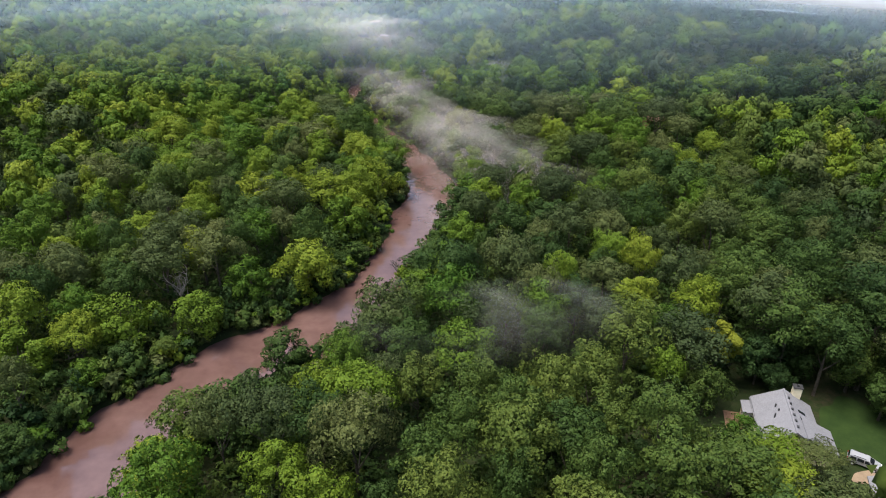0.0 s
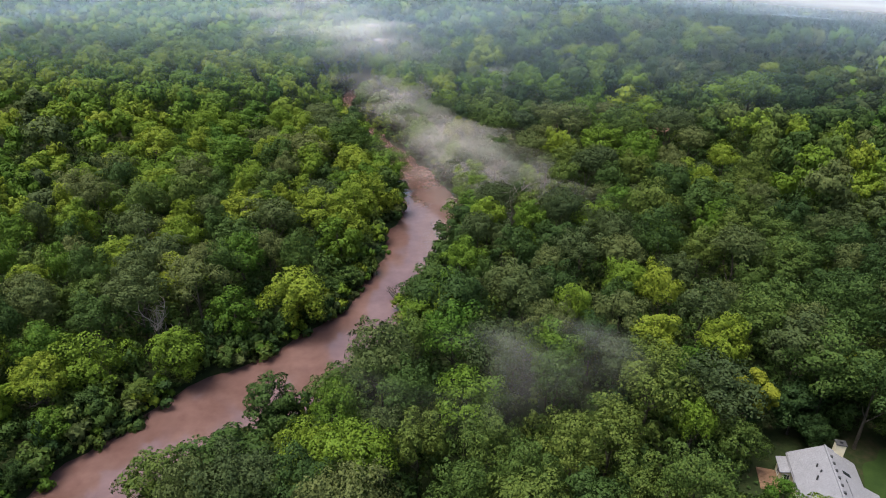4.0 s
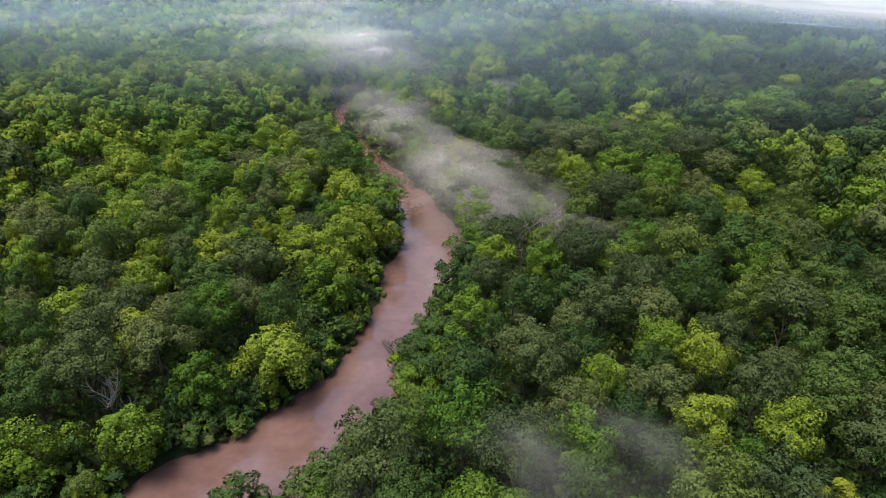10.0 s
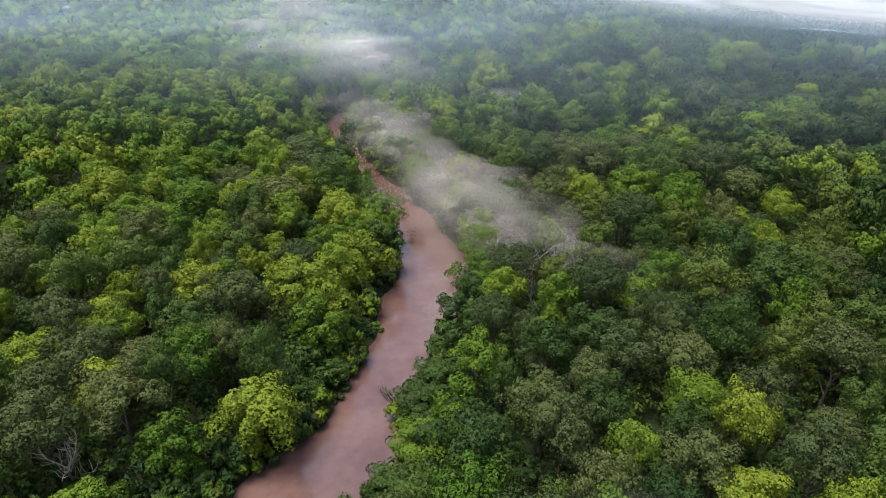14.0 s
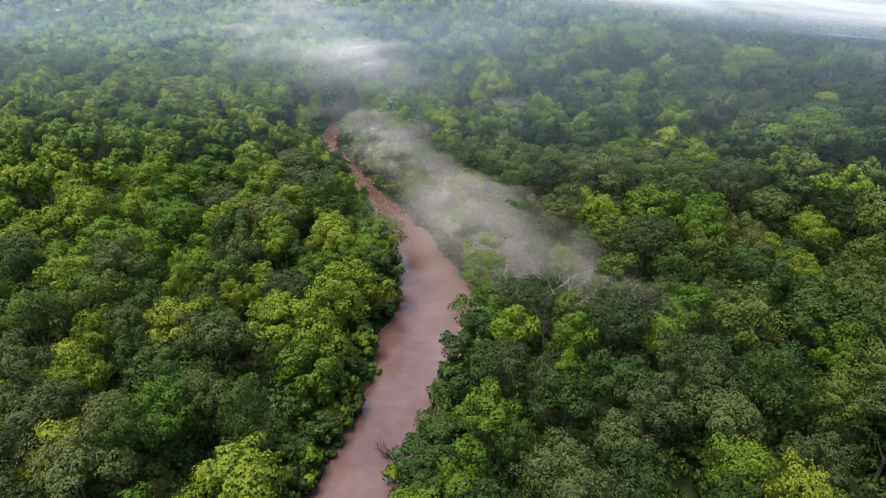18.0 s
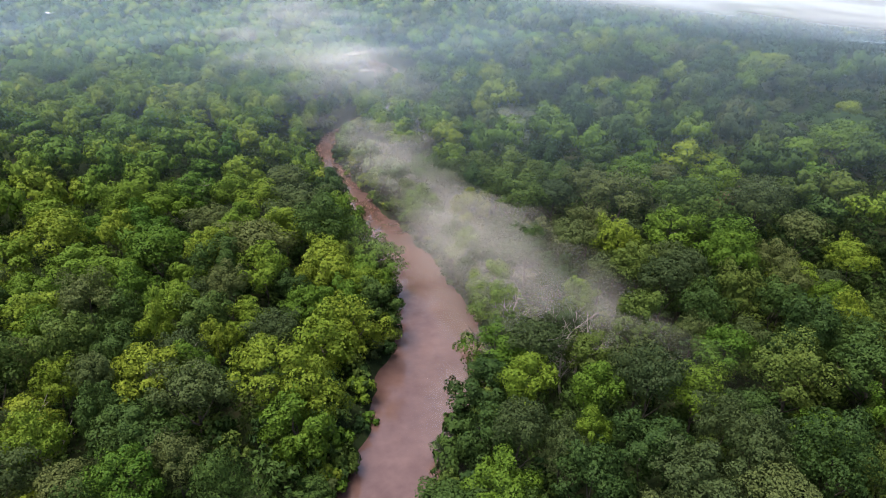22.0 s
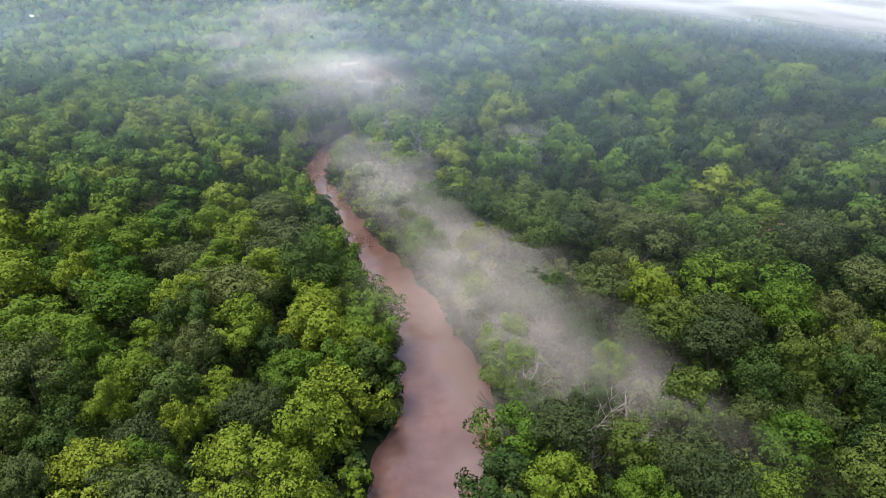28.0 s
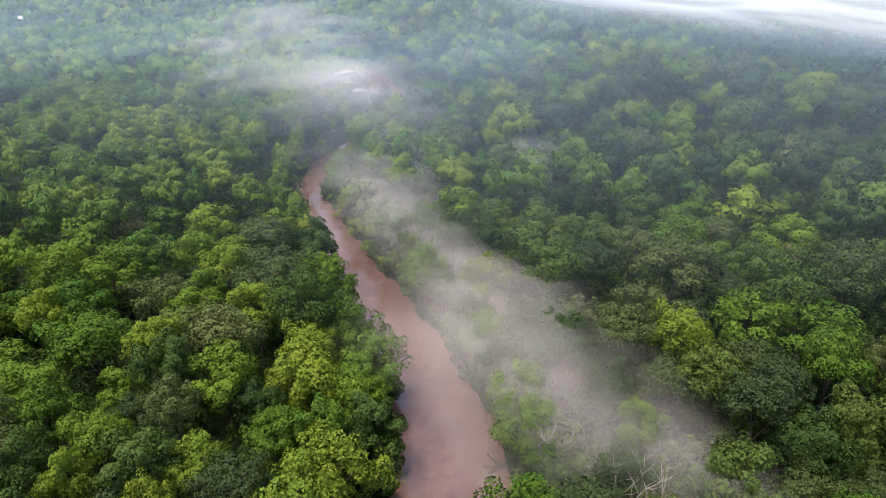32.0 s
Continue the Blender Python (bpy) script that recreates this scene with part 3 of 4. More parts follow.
for (size, kind), places in sorted(lists.items()):
    shapes = pine_shapes if kind == "pine" else {"mid": mid_shapes, "bank": bank_shapes, "far": far_shapes}[size]
    woods({"far": "distant_", "bank": "riverside_", "mid": ""}[size] + kind + "_woods", places, shapes, MATS[kind], WORDS[kind] + {"far": ", far off in the haze", "bank": " lining the river bank", "mid": ""}[size])


# ---- mist ----
def mist_sheet(name, x, y, z, rx, ry, mat, turn=0.0, dome=3.0, label="", n=22, seed=0, flat=1.6):
    """A soft low bank of vapour, gently domed and rumpled, fading out towards its rim."""
    g = np.random.default_rng(seed)
    u = np.linspace(-1, 1, n)
    gx, gy = np.meshgrid(u, u)
    gx, gy = gx.ravel(), gy.ravel()
    rho = np.hypot(gx, gy)
    rim = smooth01((1 - rho) * flat)
    px, py = gx * rx, gy * ry
    zz = dome * (1 - np.clip(rho, 0, 1) ** 2) + 0.5 * waves(px * 2.2 + seed * 13, py * 2.2)
    c, s = math.cos(radians(turn)), math.sin(radians(turn))
    v = np.stack([px * c - py * s + x, px * s + py * c + y, zz + z], 1)
    i = (np.arange(n - 1)[:, None] * n + np.arange(n - 1)[None]).ravel()
    f = np.stack([i, i + 1, i + 1 + n, i + n], 1)
    f = f[rim[f].max(1) > 0]
    me = quads(name, v, f, mat, True)
    point_attribute(me, "rim", rim)
    ob = new(name, me)
    return tagged(ob, label or "soft pale mist drifting low over the river trees", "mist", "morning mist", kind="stuff")


def mist_ribbon(z, shift, width, seed, far):
    """The long bank of mist that follows the valley: x, y, half width, thickness of the vapour from place to place."""
    line = [(-75, 600, 45, 0.0), (-70, 540, 52, 0.5), (-66, 480, 46, 0.8), (-57, 425, 42, 1.0), (-40, 375, 38, 1.0), (-14, 325, 34, 1.0), (-5, 285, 24, 0.7), (0, 255, 19, 0.6),
            (5, 226, 19, 0.7), (15, 202, 21, 0.8), (27, 182, 19, 0.75), (36, 165, 14, 0.34), (43, 154, 11, 0.06), (54, 142, 12, 0.0), (58, 136, 12, 0.0)]
    path = spline([line[0]] + line, 4.0)
    c, wd, th = path[:, :2], path[:, 2], np.clip(path[:, 3], 0, 1)
    up = smooth01((c[:, 1] - 265) / 80)
    th = th * (up if far else 1 - up)
    t = np.gradient(c, axis=0)
    t /= np.linalg.norm(t, axis=1)[:, None]
    nrm = np.stack([t[:, 1], -t[:, 0]], 1)
    q = np.arange(len(c))
    wd = wd * (1 + 0.28 * np.sin(q * 0.31 + seed * 2.1) + 0.16 * np.sin(q * 0.83 + seed))
    u = np.linspace(-1, 1, 15)
    v = np.concatenate([np.concatenate([c + nrm * (a * wd * width + shift)[:, None], (z + 2.5 * (1 - a * a) + (15 if far else 0) + 0.4 * waves(c[:, 0] * 2 + seed * 9, c[:, 1] * 2))[:, None]], 1) for a in u])
    rim = np.concatenate([th * smooth01((1 - abs(a)) * 1.05) for a in u])
    k = len(c)
    i = (np.arange(len(u) - 1)[:, None] * k + np.arange(k - 1)[None]).ravel()
    f = np.stack([i, i + 1, i + 1 + k, i + k], 1)
    me = quads("mist", v, f[rim[f].max(1) > 0.004], m_mist_far if far else m_mist, True)
    point_attribute(me, "rim", rim)
    return tagged(new("mist", me), "soft pale mist drifting low over the river trees", "mist", "morning mist", kind="stuff")


for k, (z, shift, width, far) in enumerate([(9, -2.0, 1.05, False), (15.5, 1.5, 0.95, False), (6, -3, 1.1, True), (13, 3, 1.0, True)]):
    mist_ribbon(z, shift, width, k, far)
mist_sheet("mist", 36, 272, 19, 14, 34, m_wisp, 0, 2.0, seed=4)
for k, (x, y, z, rx, ry) in enumerate([(12, 86, 20, 24, 13), (3, 186, 3, 15, 48)]):
    mist_sheet("mist", x, y, z, rx, ry, m_wisp, 10, 2.0, "thin wisp of mist drifting over trees and water", seed=11 + k)


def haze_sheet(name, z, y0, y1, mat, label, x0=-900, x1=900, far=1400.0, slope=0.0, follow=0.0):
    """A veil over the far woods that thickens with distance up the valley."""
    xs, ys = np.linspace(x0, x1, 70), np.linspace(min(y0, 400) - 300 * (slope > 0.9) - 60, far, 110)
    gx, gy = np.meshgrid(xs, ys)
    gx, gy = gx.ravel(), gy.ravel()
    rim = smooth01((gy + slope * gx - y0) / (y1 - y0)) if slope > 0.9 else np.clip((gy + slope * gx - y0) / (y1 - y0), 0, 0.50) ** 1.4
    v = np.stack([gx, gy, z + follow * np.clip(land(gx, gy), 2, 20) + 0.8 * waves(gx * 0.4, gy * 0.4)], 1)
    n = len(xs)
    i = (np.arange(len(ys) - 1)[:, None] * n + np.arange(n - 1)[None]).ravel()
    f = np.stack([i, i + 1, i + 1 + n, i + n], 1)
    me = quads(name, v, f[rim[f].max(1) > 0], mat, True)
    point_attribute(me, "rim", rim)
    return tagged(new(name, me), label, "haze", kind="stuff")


# distance haze put in as a bluish see-through sheet that pales the far woods
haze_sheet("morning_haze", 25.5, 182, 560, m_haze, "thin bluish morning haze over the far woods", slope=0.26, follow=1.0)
haze_sheet("fog_bank", 33, 640, 880, m_fog, "dense white fog bank lying beyond the far woods", -400, 1500, slope=1.6)


# ---- bare and dead trees ----
def branch_line(rnd, start, way, length, bends=4, lift=0.15):
    pts, p, d = [Vector(start)], Vector(start), Vector(way).normalized()
    for _ in range(bends):
        d = (d + Vector((rnd.uniform(-0.35, 0.35), rnd.uniform(-0.35, 0.35), rnd.uniform(-0.15, 0.2) + lift * 0.3))).normalized()
        p = p + d * length / bends
        pts.append(p.copy())
    return pts


def dead_tree(seed, height, spread, mat, name, label):
    """A leafless tree: trunk, main boughs that fork, and thin twigs."""
    rnd = random.Random(seed)
    thing = tagged(new(name), label, "dead tree")
    line = branch_line(rnd, (0, 0, -0.5), (rnd.uniform(-0.12, 0.12), rnd.uniform(-0.12, 0.12), 1), height * 0.62, 5)
    bm = bmesh.new()
    tube(bm, line, [0.30, 0.25, 0.20, 0.16, 0.12, 0.08], 7)
    part("trunk", bm, mat, thing)
    for k in range(8):
        s = line[2 + k % 4]
        a = k * 2.4 + rnd.uniform(-0.4, 0.4)
        b = branch_line(rnd, s, (math.cos(a) * spread, math.sin(a) * spread, rnd.uniform(0.5, 1.1)), height * rnd.uniform(0.32, 0.5), 5)
        bm = bmesh.new()
        tube(bm, b, [0.11, 0.09, 0.075, 0.06, 0.045, 0.025], 5)
        for j in (1, 2, 3, 4):
            for _ in range(2):
                t = branch_line(rnd, b[j], (rnd.uniform(-1, 1), rnd.uniform(-1, 1), rnd.uniform(0.2, 1)), height * rnd.uniform(0.12, 0.22), 3)
                tube(bm, t, [0.05, 0.042, 0.034, 0.02], 4)
        part("bough", bm, mat, thing)
    return thing


for n, (x, y, h, sp, mat, text) in enumerate([
        (-46.5, 119.0, 13.0, 0.9, m_dead, "leafless pale grey tree among leafy crowns near the river"),
        (26.0, 160.5, 17.5, 0.8, m_dead, "bleached dead tree with forked boughs in the mist"),
        (29.5, 166.0, 17.0, 0.9, m_dead, "bleached dead tree with forked boughs in the mist"),
        (21.0, 179.0, 12.0, 0.9, m_dead, "leafless grey tree leaning over the river bank"),
        (-58.5, 101.5, 8.5, 1.2, m_bark, "leafless dark twisted tree on the river bank"),
        (-50.5, 150.0, 15.0, 0.9, m_dead, "leafless pale grey tree among green crowns"),
        (-36.0, 141.0, 14.0, 1.0, m_bark, "bare brown tree among green crowns"),
        (-37.5, 164.0, 15.5, 0.9, m_dead, "leafless pale grey tree among green crowns"),
        (44.5, 208.0, 15.5, 0.8, m_bark, "bare brown tree among dark oaks"),
        (66.0, 209.0, 16.0, 0.8, m_dead, "pale half-dead tree with a crooked stem"),
        (65.0, 218.0, 16.0, 0.8, m_bark, "bare brown tree among dark oaks"),
        (-54.0, 229.0, 16.0, 0.8, m_dead, "leafless pale tree standing among maple crowns"),
        (82.5, 293.0, 17.5, 0.8, m_bark, "bare brown tree on the wooded rise")]):
    t = dead_tree(40 + n, h, sp, mat, "dead_tree", text)
    t.location = (x, y, land_at(x, y))

# a snag of fallen boughs in the water at each bank
for n, (x, y, turn) in enumerate([(6.5, 151.5, 170), (13.6, 182.5, 190), (-3.6, 138.0, 150)]):
    rnd = random.Random(70 + n)
    snag = tagged(new("driftwood_snag"), "fallen grey boughs snagged at the muddy water's edge", "driftwood")
    snag.matrix_world = pose(x, y, 0.25, 0, 0, turn)
    for k in range(5):
        b = branch_line(rnd, (-1.5 + 0.3 * k, rnd.uniform(-0.6, 0.6), -0.3), (1, rnd.uniform(-0.7, 0.7), rnd.uniform(0.1, 0.6)), rnd.uniform(2.5, 4.5), 5)
        bm = bmesh.new()
        tube(bm, b, [0.14, 0.12, 0.1, 0.08, 0.06, 0.03], 6)
        for j in (2, 3, 4):
            tube(bm, branch_line(rnd, b[j], (0.4, rnd.uniform(-1, 1), 0.6), 1.3, 3), [0.05, 0.04, 0.03, 0.015], 4)
        part("bough", bm, m_bark, snag)

# ---- yellow tree, pale willow ----
for name, label, mat, x, y, r, dep, top, lobes, seed in [
        ("yellow_tree", "tall tree with bright yellow-green leaves beside darker oaks", m_yellow, 16.0, 220.0, 5.6, 13.0, 16.5, 17, 901),
        ("willow_tree", "pale grey-green willow veiled in mist", m_willow, 34.0, 262.0, 6.2, 15.0, 18.5, 18, 902),
        ("willow_tree", "pale green willow hanging over the river bank", m_willow, -2.0, 250.0, 5.6, 13.5, 14.5, 16, 903),
        ("willow_tree", "pale green willow among bank trees in thin mist", m_willow, -10.5, 272.0, 5.0, 12.5, 13.5, 15, 905),
        ("yellow_tree", "yellowing tree crown above the dark wood by the house", m_yellow, 48.0, 85.5, 2.9, 7.5, 14.0, 9, 904)]:
    thing = tagged(new(name), label, "tree")
    cv, cf, cn = crown_arrays(seed, r, dep, top, lobes, 8000, 0.21, -0.7, 6)
    crown = new("crown", quads("crown", cv, cf, mat, False, cn))
    crown.parent = thing
    stem_parts(random.Random(seed), top * 0.72, 0.28, thing, m_bark)
    thing.location = (x, y, land_at(x, y))

# ---- bushes along the water ----
BUSH = []
for v in range(4):
    cv, cf, cn = crown_arrays(950 + v, 1.7, 2.8, 2.3, 6, 620, 0.22, -0.9, 5)
    BUSH.append(quads("riverside_bush", cv, cf, (m_oak, m_bright, m_olive, m_oak)[v], False, cn))
rnd = random.Random(77)
acc = 0.0
for i in range(1, len(COURSE)):
    acc += float(np.linalg.norm(COURSE[i] - COURSE[i - 1]))
    if acc > 2.0 and 45 < COURSE[i, 1] < 345:
        acc = rnd.uniform(-0.8, 0.5)
        nrm = np.array([TANGENT[i, 1], -TANGENT[i, 0]])
        for s in (-1, 1) if COURSE[i, 1] > 150 else (-1, -1, 1, -1):
            if rnd.random() < 0.9:
                q = COURSE[i] + nrm * s * (WIDE[i] + rnd.uniform(-0.1, 2.6))
                big = rnd.uniform(0.9, 1.9)
                b = new("riverside_bush", BUSH[rnd.randrange(4)])
                b.matrix_world = Matrix.LocRotScale((q[0], q[1], land_at(q[0], q[1]) - 0.1), Euler((0, 0, rnd.uniform(0, 6.28))), (big, big, big * rnd.uniform(0.75, 1.25)))
                tagged(b, "low leafy bush on the muddy river bank", "bush", "bushes along the water")


# ---- undergrowth ----
def undergrowth():
    g = np.random.default_rng(8)
    n = 90000
    x, y = g.uniform(-120, 120, n), g.uniform(40, 300, n)
    d, _ = river_distance(x, y)
    ok = (d > 0.4) & (np.abs(x) < 0.62 * y + 25) & (np.hypot((x - 62) / 15, (y - 76) / 16) > 1)
    x, y = x[ok], y[ok]
    z = land(x, y) + g.uniform(0.2, 2.2, len(x)) * g.uniform(0.2, 1, len(x))
    p = np.stack([x, y, z], 1)
    nrm = unit(g.normal(size=p.shape) * 0.6 + np.array([0, 0, 0.9]))
    t = unit(np.cross(nrm, g.normal(size=p.shape)))
    b = np.cross(nrm, t)
    s = g.uniform(0.16, 0.42, (len(p), 1))
    v = np.stack([p + t * s, p - t * s * 0.5 + b * s * 0.8, p - t * s * 0.5 - b * s * 0.8], 1).reshape(-1, 3)
    me = quads("undergrowth", v, np.arange(len(v)).reshape(-1, 3), m_oak_w)
    point_attribute(me, "tint", np.repeat(g.uniform(0, 0.6, len(p)), 3))
    return tagged(new("undergrowth", me), "dark leafy undergrowth on the forest floor", "undergrowth", kind="stuff")


undergrowth()


def understory():
    """Saplings and shrubs that fill the gaps below the tall crowns."""
    shapes = [crown_arrays(970 + k, 2.5, 5.4, 5.6, 9, 260, 0.32, -0.9, 4) for k in range(5)]
    places = []
    y = 42.0
    while y < 345:
        x = -0.62 * y - 25
        while x < 0.62 * y + 25:
            places.append((x + rnd.uniform(-1.6, 1.6), y + rnd.uniform(-1.6, 1.6), rnd.uniform(0.8, 1.35), rnd.uniform(0.6, 1.4)))
            x += 4.6 if y < 225 else 7.0
        y += 4.2 if y < 225 else 6.5
    a = np.array(places)
    d, _ = river_distance(a[:, 0], a[:, 1])
    places = [p for p, q in zip(places, d) if q > 1.6 and all((p[0] - c[0]) ** 2 + (p[1] - c[1]) ** 2 > (c[2] + 0.8) ** 2 for c in CLEAR) and math.hypot((p[0] - 62) / 15, (p[1] - 73) / 16) > 1]
    return woods("understory", places, shapes, m_oak_w, "dark green saplings and shrubs below the tall trees")


understory()


# ---- house, car, yard ----
def box(bm, x0, x1, y0, y1, z0, z1):
    vs = [bm.verts.new(p) for p in ((x0, y0, z0), (x1, y0, z0), (x1, y1, z0), (x0, y1, z0), (x0, y0, z1), (x1, y0, z1), (x1, y1, z1), (x0, y1, z1))]
    for q in ((3, 2, 1, 0), (4, 5, 6, 7), (0, 1, 5, 4), (1, 2, 6, 5), (2, 3, 7, 6), (3, 0, 4, 7)):
        bm.faces.new([vs[i] for i in q])


def slab(bm, corners, thick):
    """A sloping plate: four corners of its top, in order, and its thickness."""
    top = [bm.verts.new(p) for p in corners]
    low = [bm.verts.new((p[0], p[1], p[2] - thick)) for p in corners]
    bm.faces.new(top)
    bm.faces.new(low[::-1])
    for i in range(4):
        j = (i + 1) % 4
        bm.faces.new((top[j], top[i], low[i], low[j]))


def solid(name, boxes, mat, parent, label=""):
    bm = bmesh.new()
    for q in boxes:
        box(bm, *q)
    return part(name, bm, mat, parent, label)


def roof_material():
    m, n, l, p = material("grey_shingle")
    tc = n.new("ShaderNodeTexCoord").outputs["Object"]
    br = n.new("ShaderNodeTexBrick")
    br.inputs["Scale"].default_value = 3.2
    br.inputs["Color1"].default_value = (0.165, 0.165, 0.18, 1)
    br.inputs["Color2"].default_value = (0.225, 0.225, 0.245, 1)
    br.inputs["Mortar"].default_value = (0.13, 0.13, 0.14, 1)
    br.inputs["Mortar Size"].default_value = 0.012
    l.new(tc, br.inputs["Vector"])
    st = noise_tex(n, l, 0.5, 5.0, 0.65, tc)
    mx = n.new("ShaderNodeMix")
    mx.data_type, mx.blend_type = "RGBA", "MULTIPLY"
    mx.inputs["Factor"].default_value = 0.5
    l.new(br.outputs["Color"], mx.inputs["A"])
    r = ramp(n, [(0.3, (0.7, 0.7, 0.72)), (0.7, (1.0, 1.0, 1.0))])
    l.new(st.outputs["Fac"], r.inputs[0])
    l.new(r.outputs[0], mx.inputs["B"])
    l.new(mx.outputs["Result"], p.inputs["Base Color"])
    p.inputs["Roughness"].default_value = 0.9
    return m


def glass_material():
    m, n, l, p = material("window_glass")
    p.inputs["Base Color"].default_value = (0.02, 0.025, 0.03, 1)
    p.inputs["Roughness"].default_value = 0.06
    return m


m_wall = plain("cream_siding", (0.62, 0.55, 0.38), (0.74, 0.68, 0.50), 0.8, 0.7)
m_trim = plain("white_trim", (0.70, 0.69, 0.66), (0.82, 0.81, 0.78), 1.5, 0.6)
m_roof = roof_material()
m_glass = glass_material()
m_dark = plain("dark_metal", (0.02, 0.02, 0.022), (0.05, 0.05, 0.052), 3.0, 0.5)
m_deck = plain("weathered_deck_boards", (0.13, 0.078, 0.05), (0.23, 0.14, 0.09), 1.4, 0.8)
m_gravel = plain("drive_gravel", (0.17, 0.125, 0.085), (0.29, 0.215, 0.145), 0.7, 0.95, 0.6, 20)
m_silver = plain("silver_paint", (0.26, 0.27, 0.29), (0.31, 0.32, 0.34), 0.7, 0.28)
m_rubber = plain("rubber", (0.012, 0.012, 0.012), (0.03, 0.03, 0.03), 6.0, 0.8)
m_rim = plain("wheel_alloy", (0.45, 0.45, 0.46), (0.55, 0.55, 0.56), 4.0, 0.35)
m_lamp = plain("headlamp_glass", (0.65, 0.66, 0.68), (0.8, 0.8, 0.82), 5.0, 0.1)
m_red = plain("tail_lamp_red", (0.25, 0.01, 0.01), (0.35, 0.02, 0.02), 5.0, 0.25)

house = tagged(new("house"), "cream-sided house with a grey shingle roof among tall trees", "house")
house.matrix_world = pose(54.8, 75.2, 5.2, 0, 0, -18) @ Matrix.Scale(0.85, 4)
solid("wall", [(-4.4, 4.4, -5.3, 5.3, -0.6, 3.4)], m_wall, house)
bm = bmesh.new()
for y in (-5.3, 5.18):
    vs = [bm.verts.new(p) for p in ((-4.4, y, 3.4), (4.4, y, 3.4), (0, y, 5.9), (-4.4, y + 0.12, 3.4), (4.4, y + 0.12, 3.4), (0, y + 0.12, 5.9))]
    for q in ((0, 1, 2), (5, 4, 3), (0, 3, 4, 1), (1, 4, 5, 2), (2, 5, 3, 0)):
        bm.faces.new([vs[i] for i in q])
part("gable", bm, m_wall, house)
for sx in (-1, 1):
    bm = bmesh.new()
    slab(bm, [(0, -5.8, 6.2), (sx * 5.0, -5.8, 3.35), (sx * 5.0, 5.8, 3.35), (0, 5.8, 6.2)][::sx], 0.22)
    part("roof_slope", bm, m_roof, house, "grey shingle roof slope")
solid("ridge_cap", [(-0.16, 0.16, -5.8, 5.8, 6.1, 6.26)], m_roof, house)
for k in range(6):
    solid("roof_vent", [(0.25, 0.6, -4.2 + k * 1.5, -3.85 + k * 1.5, 5.75, 6.22)], m_dark, house, "small dark roof vent")
for y in (-0.9, 1.0):
    bm = bmesh.new()
    slab(bm, [(1.7, y, 5.36), (2.9, y, 4.68), (2.9, y + 0.6, 4.68), (1.7, y + 0.6, 5.36)], 0.2)
    part("skylight", bm, m_glass, house, "narrow dark skylight")
for x, y in ((-1.6, 0.4), (-1.9, 1.6), (-2.4, -1.0)):
    solid("roof_pipe", [(x - 0.1, x + 0.1, y - 0.1, y + 0.1, 4.5, 5.75)], m_dark, house, "dark vent pipe")
chim = solid("chimney", [(1.5, 2.9, 5.45, 6.55, -0.4, 6.9)], m_wall, house, "tall cream-sided chimney")
solid("chimney_cap", [(1.4, 3.0, 5.35, 6.65, 6.904, 7.05)], m_dark, chim, "dark chimney cap")
solid("flue", [(2.0, 2.4, 5.8, 6.2, 7.054, 7.4)], m_dark, chim)
# low wing towards the drive
solid("wing_wall", [(4.404, 6.5, -5.6, -0.2, -0.6, 3.0), (1.2, 4.4, -5.6, -5.304, -0.6, 3.0)], m_wall, house)
bm = bmesh.new()
slab(bm, [(1.8, -6.0, 5.32), (7.0, -6.0, 3.0), (7.0, 0.1, 3.0), (1.8, 0.1, 5.32)], 0.2)
part("wing_roof", bm, m_roof, house, "low grey shingle roof over the wing")
# bay towards the river
solid("bay_wall", [(-6.2, -4.404, 2.0, 5.0, -0.6, 2.5)], m_wall, house)
bm = bmesh.new()
slab(bm, [(-4.3, 1.7, 3.05), (-4.3, 5.3, 3.05), (-6.6, 5.3, 2.55), (-6.6, 1.7, 2.55)], 0.16)
part("bay_roof", bm, m_roof, house, "low grey roof over the bay")


def window(parent, x, y, z, w, h, axis):
    """A framed window lying on a wall face; axis: the way the wall faces."""
    s = -1 if axis[0] == "-" else 1
    def b(u0, u1, v0, v1, d0, d1):
        d0, d1 = sorted((d0 * s, d1 * s))
        return (x + d0, x + d1, y + u0, y + u1, z + v0, z + v1) if axis[1] == "x" else (x + u0, x + u1, y + d0, y + d1, z + v0, z + v1)
    f = solid("window", [b(-w / 2, -w / 2 + 0.1, 0, h, 0.003, 0.08), b(w / 2 - 0.1, w / 2, 0, h, 0.003, 0.08), b(-w / 2 + 0.1, w / 2 - 0.1, 0, 0.1, 0.003, 0.08),
                         b(-w / 2 + 0.1, w / 2 - 0.1, h - 0.1, h, 0.003, 0.08), b(-0.03, 0.03, 0.1, h - 0.1, 0.003, 0.06)], m_trim, parent, "white-framed window")
    solid("pane", [b(-w / 2 + 0.1, w / 2 - 0.1, 0.1, h - 0.1, 0.003, 0.03)], m_glass, f)


for y in (-3.8, -1.6, 0.6):
    window(house, -4.4, y, 1.0, 1.2, 1.4, "-x")
window(house, -6.2, 3.5, 0.5, 1.1, 1.6, "-x")
window(house, -5.3, 2.0, 0.5, 0.9, 1.6, "-y")
window(house, 0.0, -5.3, 1.0, 1.6, 1.4, "-y")
solid("gutter", [(-5.12, -5.0, -5.8, 5.8, 3.02, 3.16)], m_roof, house, "grey gutter")
terrace = tagged(new("terrace"), "brown board terrace beside the house", "terrace")
terrace.matrix_world = pose(54.8, 75.2, 5.2, 0, 0, -18) @ Matrix.Scale(0.85, 4)
for k in range(16):
    solid("plank", [(-9.2, -6.25, -0.2 + k * 0.3, 0.08 + k * 0.3, 0.05, 0.16)], m_deck, terrace)
